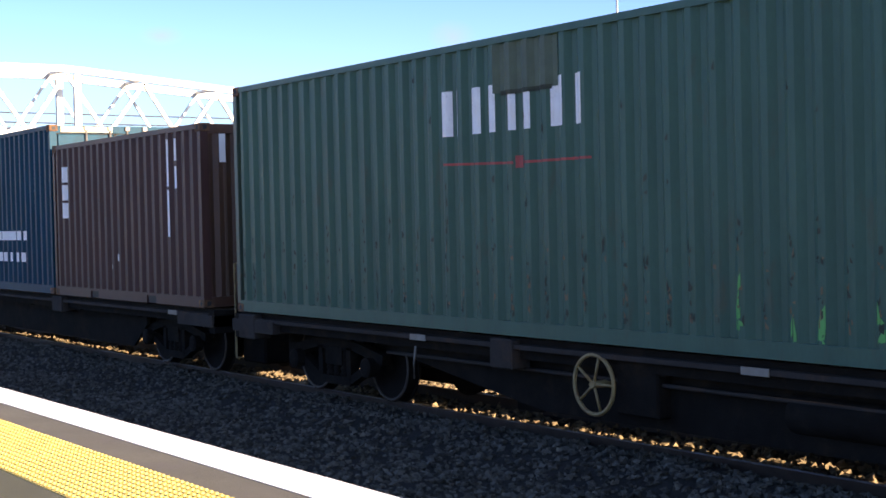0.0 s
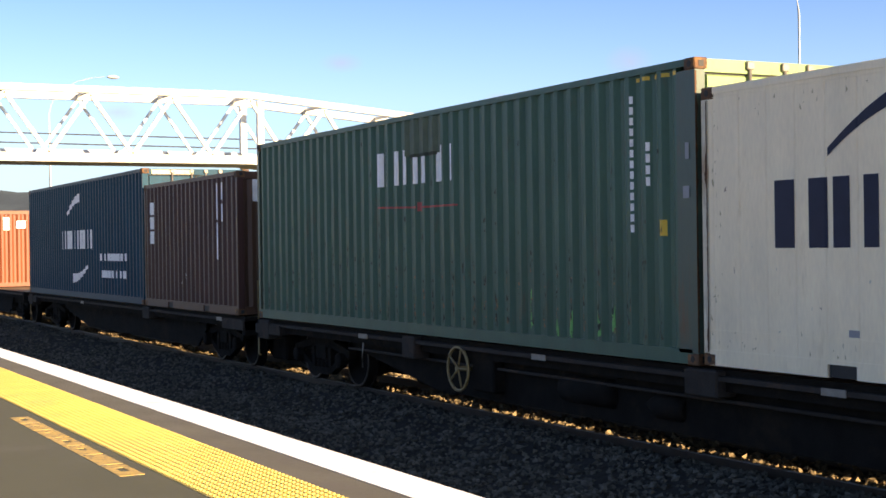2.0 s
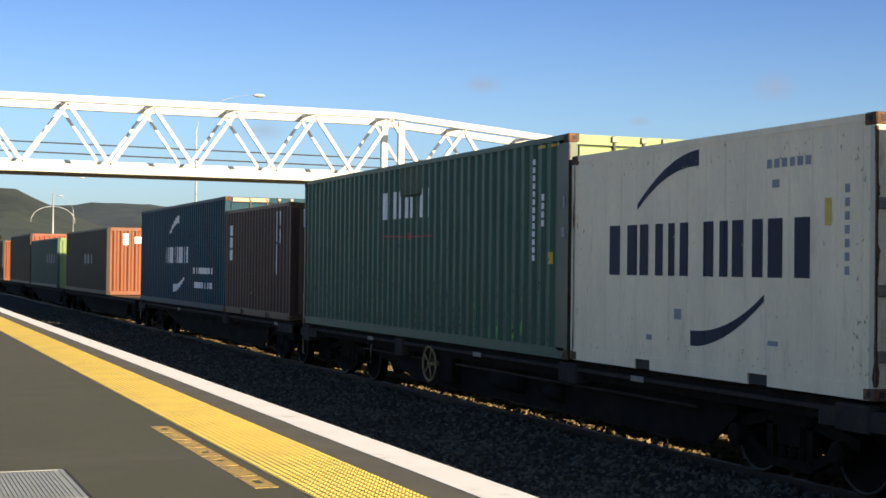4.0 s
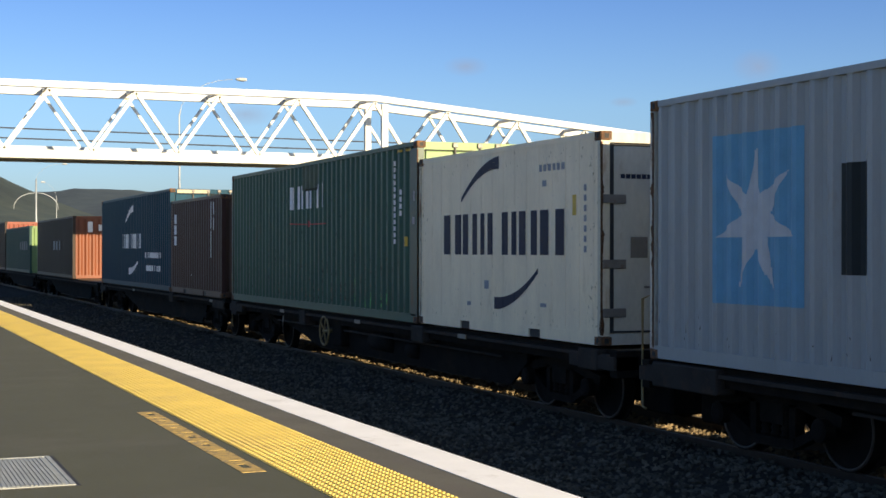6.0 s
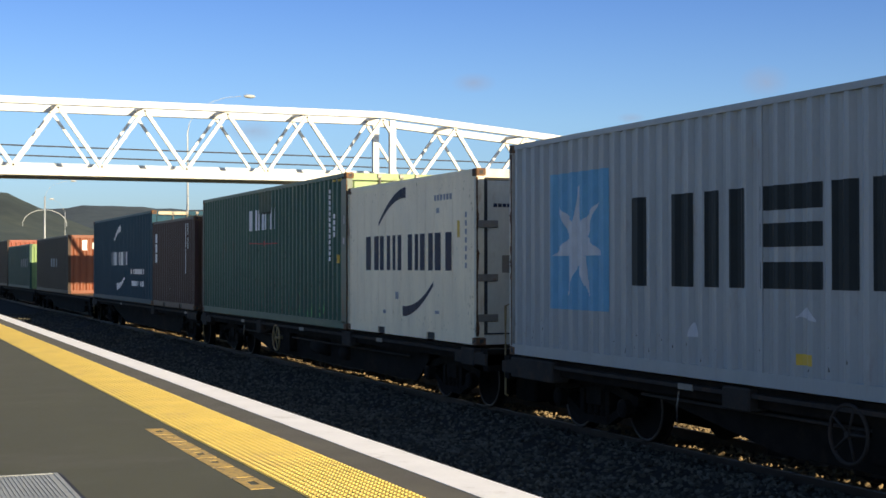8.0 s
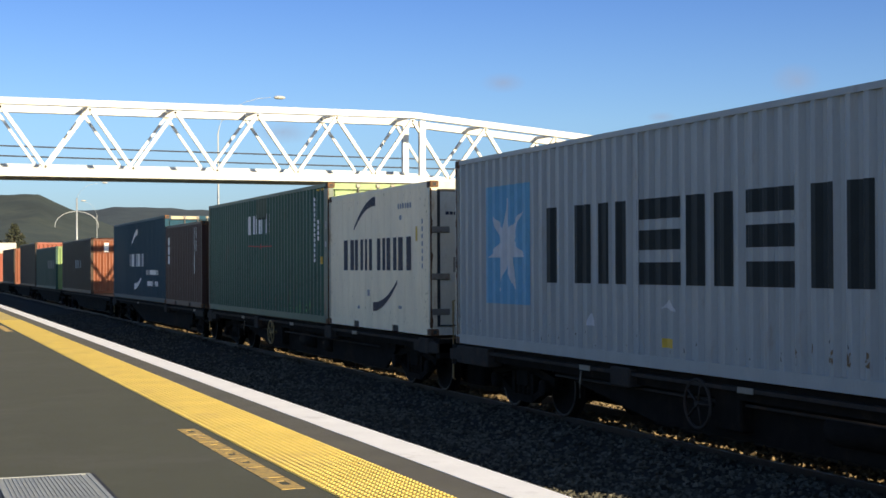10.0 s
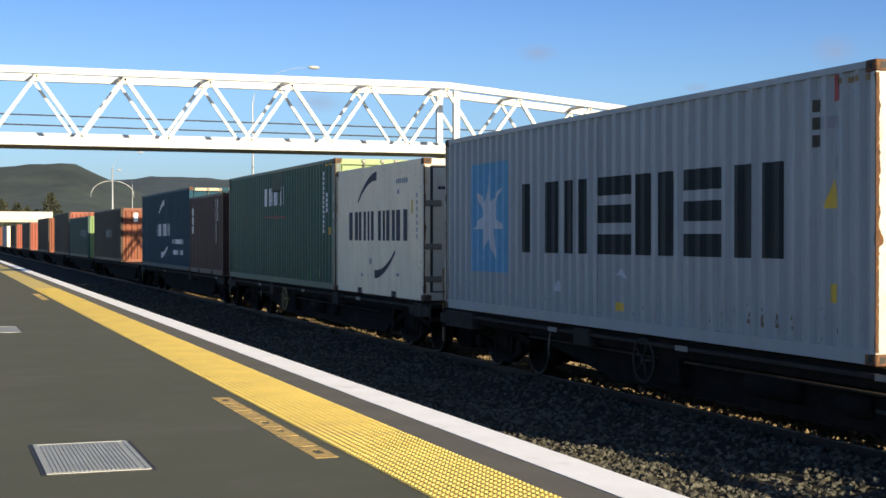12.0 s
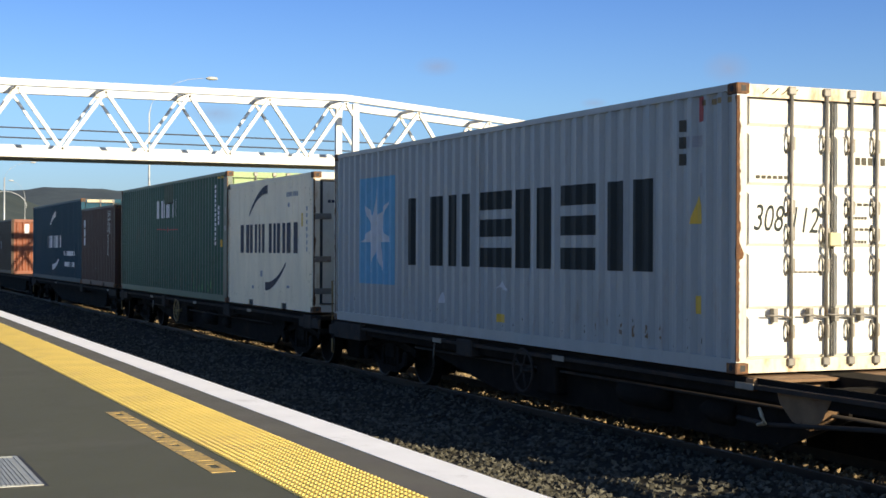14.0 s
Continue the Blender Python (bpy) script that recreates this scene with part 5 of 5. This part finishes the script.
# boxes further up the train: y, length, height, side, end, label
# each box has a bright sunlit end colour and a side colour darkened for shade
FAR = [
    (70.6, 12.19, 2.62, "orange", "shaded_side_brown", "orange shipping container with its side toned dark for shade and white print"),
    (86.2, 12.19, 2.45, "sunlit_green_end", "shaded_side_green", "short green shipping container lower than its neighbours"),
    (99.0, 12.19, 2.9, "red", "shaded_side_brown", "red shipping container behind a low green one"),
    (117.2, 12.19, 2.75, "orange", "shaded_side_brown", "orange shipping container far up the train"),
    (141.0, 12.19, 2.62, "red", "shaded_side_brown", "red shipping container far up the train"),
    (165.0, 12.19, 2.62, "red", "shaded_side_brown", "red shipping container far up the train"),
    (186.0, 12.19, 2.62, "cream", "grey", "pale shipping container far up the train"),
    (210.0, 12.19, 2.62, "orange", "shaded_side_brown", "orange shipping container far up the train"),
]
for y, L, H, e, side, label in FAR:
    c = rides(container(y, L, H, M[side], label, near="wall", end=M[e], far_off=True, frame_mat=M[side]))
    if y < 80:
        for k, wide in enumerate((0.2, 0.3, 0.3)):
            part("print", box(bmesh.new(), 0.62 + 0.44 * k, 0.62 + 0.44 * k + wide, -0.004, 0.004, H - (0.62 if k else 0.68), H - (0.36 if k else 0.24)), M["white"], c, "white block shape")
        painted("code", [rect(4.0 + 0.9 * k, 4.4 + 0.9 * k, 1.2, 1.6) for k in range(3)], corrugation, M["faint"], c)
    if 80 < y < 90:
        painted("print", [rect(1.2 + 1.0 * k, 1.6 + 1.0 * k, 1.2, 1.65) for k in range(4)], corrugation, M["faint"], c, "pale vertical bars")

WAG = "grimy dark steel flat wagon on bogies"
rides(wagon(5.35, 19.0, WAG + " with an open end frame", True, True, 11.35, (6.3, 10.2, 14.0), ((17.4, 1.3, 0.30), (12.9, 0.5, 0.26)), 0.94, "sill", decked=False))
w = MOVERS[-1][0]
bm = bmesh.new()
outline = [(5.2, 0.86), (6.05, 0.86), (6.0, 0.72), (5.8, 0.56), (5.55, 0.5), (5.35, 0.62)]
va, vb = [bm.verts.new((-1.14, a, z)) for a, z in outline], [bm.verts.new((-0.98, a, z)) for a, z in outline]
bm.faces.new(va), bm.faces.new(vb[::-1])
for i in range(6):
    bm.faces.new((va[i], vb[i], vb[(i + 1) % 6], va[(i + 1) % 6]))
part("cross_deck_beam", bevelled(box(bmesh.new(), -1.18, 1.18, 6.36, 6.50, 0.80, 0.925), 0.01), M["gusset"], w, "rust-brown cross beam at the end of the load")
part("gusset", bm, M["gusset"], w, "rust-brown curved gusset plate under the deck")
part("hose_coupling", tube(bmesh.new(), [(-1.26, 6.16, 0.66), (-1.27, 6.10, 0.59), (-1.27, 6.06, 0.52), (-1.24, 6.21, 0.49)], [0.014, 0.02, 0.026, 0.016], 8), M["tan_end"], w, "pale cast hose coupling")
part("brake_hose", tube(bmesh.new(), [(-1.2, 6.6, 0.52), (-1.2, 6.1, 0.5), (-1.2, 4.6, 0.62), (-1.2, 2.6, 0.72)], 0.025, 6), M["sill"], w)
rides(wagon(24.95, 18.85, WAG + " and a yellow handbrake wheel", True, True, 11.45, (4.5, 9.3, 14.2), ((12.65, 0.36, 0.32), (6.2, 0.5, 0.28), (0.4, 0.5, 0.28), (18.2, 0.45, 0.34))))
rides(wagon(44.45, 18.85, WAG, True, True, None, (1.2, 6.2, 12.0), ((6.0, 0.5, 0.28), (18.2, 0.45, 0.34))))
y = 64.2
while y < 215:
    rides(wagon(y, 18.85, WAG + " far up the train", False, False))
    y += 19.55

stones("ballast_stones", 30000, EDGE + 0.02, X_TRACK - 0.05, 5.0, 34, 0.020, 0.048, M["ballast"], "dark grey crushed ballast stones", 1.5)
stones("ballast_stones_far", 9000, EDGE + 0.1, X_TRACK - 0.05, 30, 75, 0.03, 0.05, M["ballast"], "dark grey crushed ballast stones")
stones("sunlit_stones", 27000, X_TRACK - 0.45, X_TRACK + 2.9, 4.0, 62, 0.025, 0.06, M["dry"], "ballast stones in a pale sunlit tone beyond the track")


# ---------------------------------------------------------------- what moves
# seconds and metres short of the halt
TRAIN = [(0, -26.405), (0.5, -24.937), (1, -23.431), (1.5, -21.915), (2, -20.410), (2.5, -18.934), (3, -17.496), (3.5, -16.105), (4, -14.764), (4.5, -13.475), (5, -12.239), (5.5, -11.054), (6, -9.920), (6.5, -8.834), (7, -7.796), (7.5, -6.806), (8, -5.864), (8.5, -4.972), (9, -4.132), (9.5, -3.349), (10, -2.629), (10.5, -1.978), (11, -1.403), (11.5, -0.912), (12, -0.514), (12.5, -0.216), (13, -0.028), (13.5, 0.000), (14, 0.000)]


def travel(t):
    return float(np.interp(t, [p[0] for p in TRAIN], [p[1] for p in TRAIN]))


def motions():
    for ob, x, y, z in MOVERS:
        walk(ob, [(t, pose(x, y + s, z)) for t, s in TRAIN])
    times = [0.1 * i for i in range(141)]
    for ob, q in WHEELS:
        walk(ob, [(t, pose(0, q, R_WHEEL, -math.degrees(travel(t) / R_WHEEL))) for t in times])


motions()
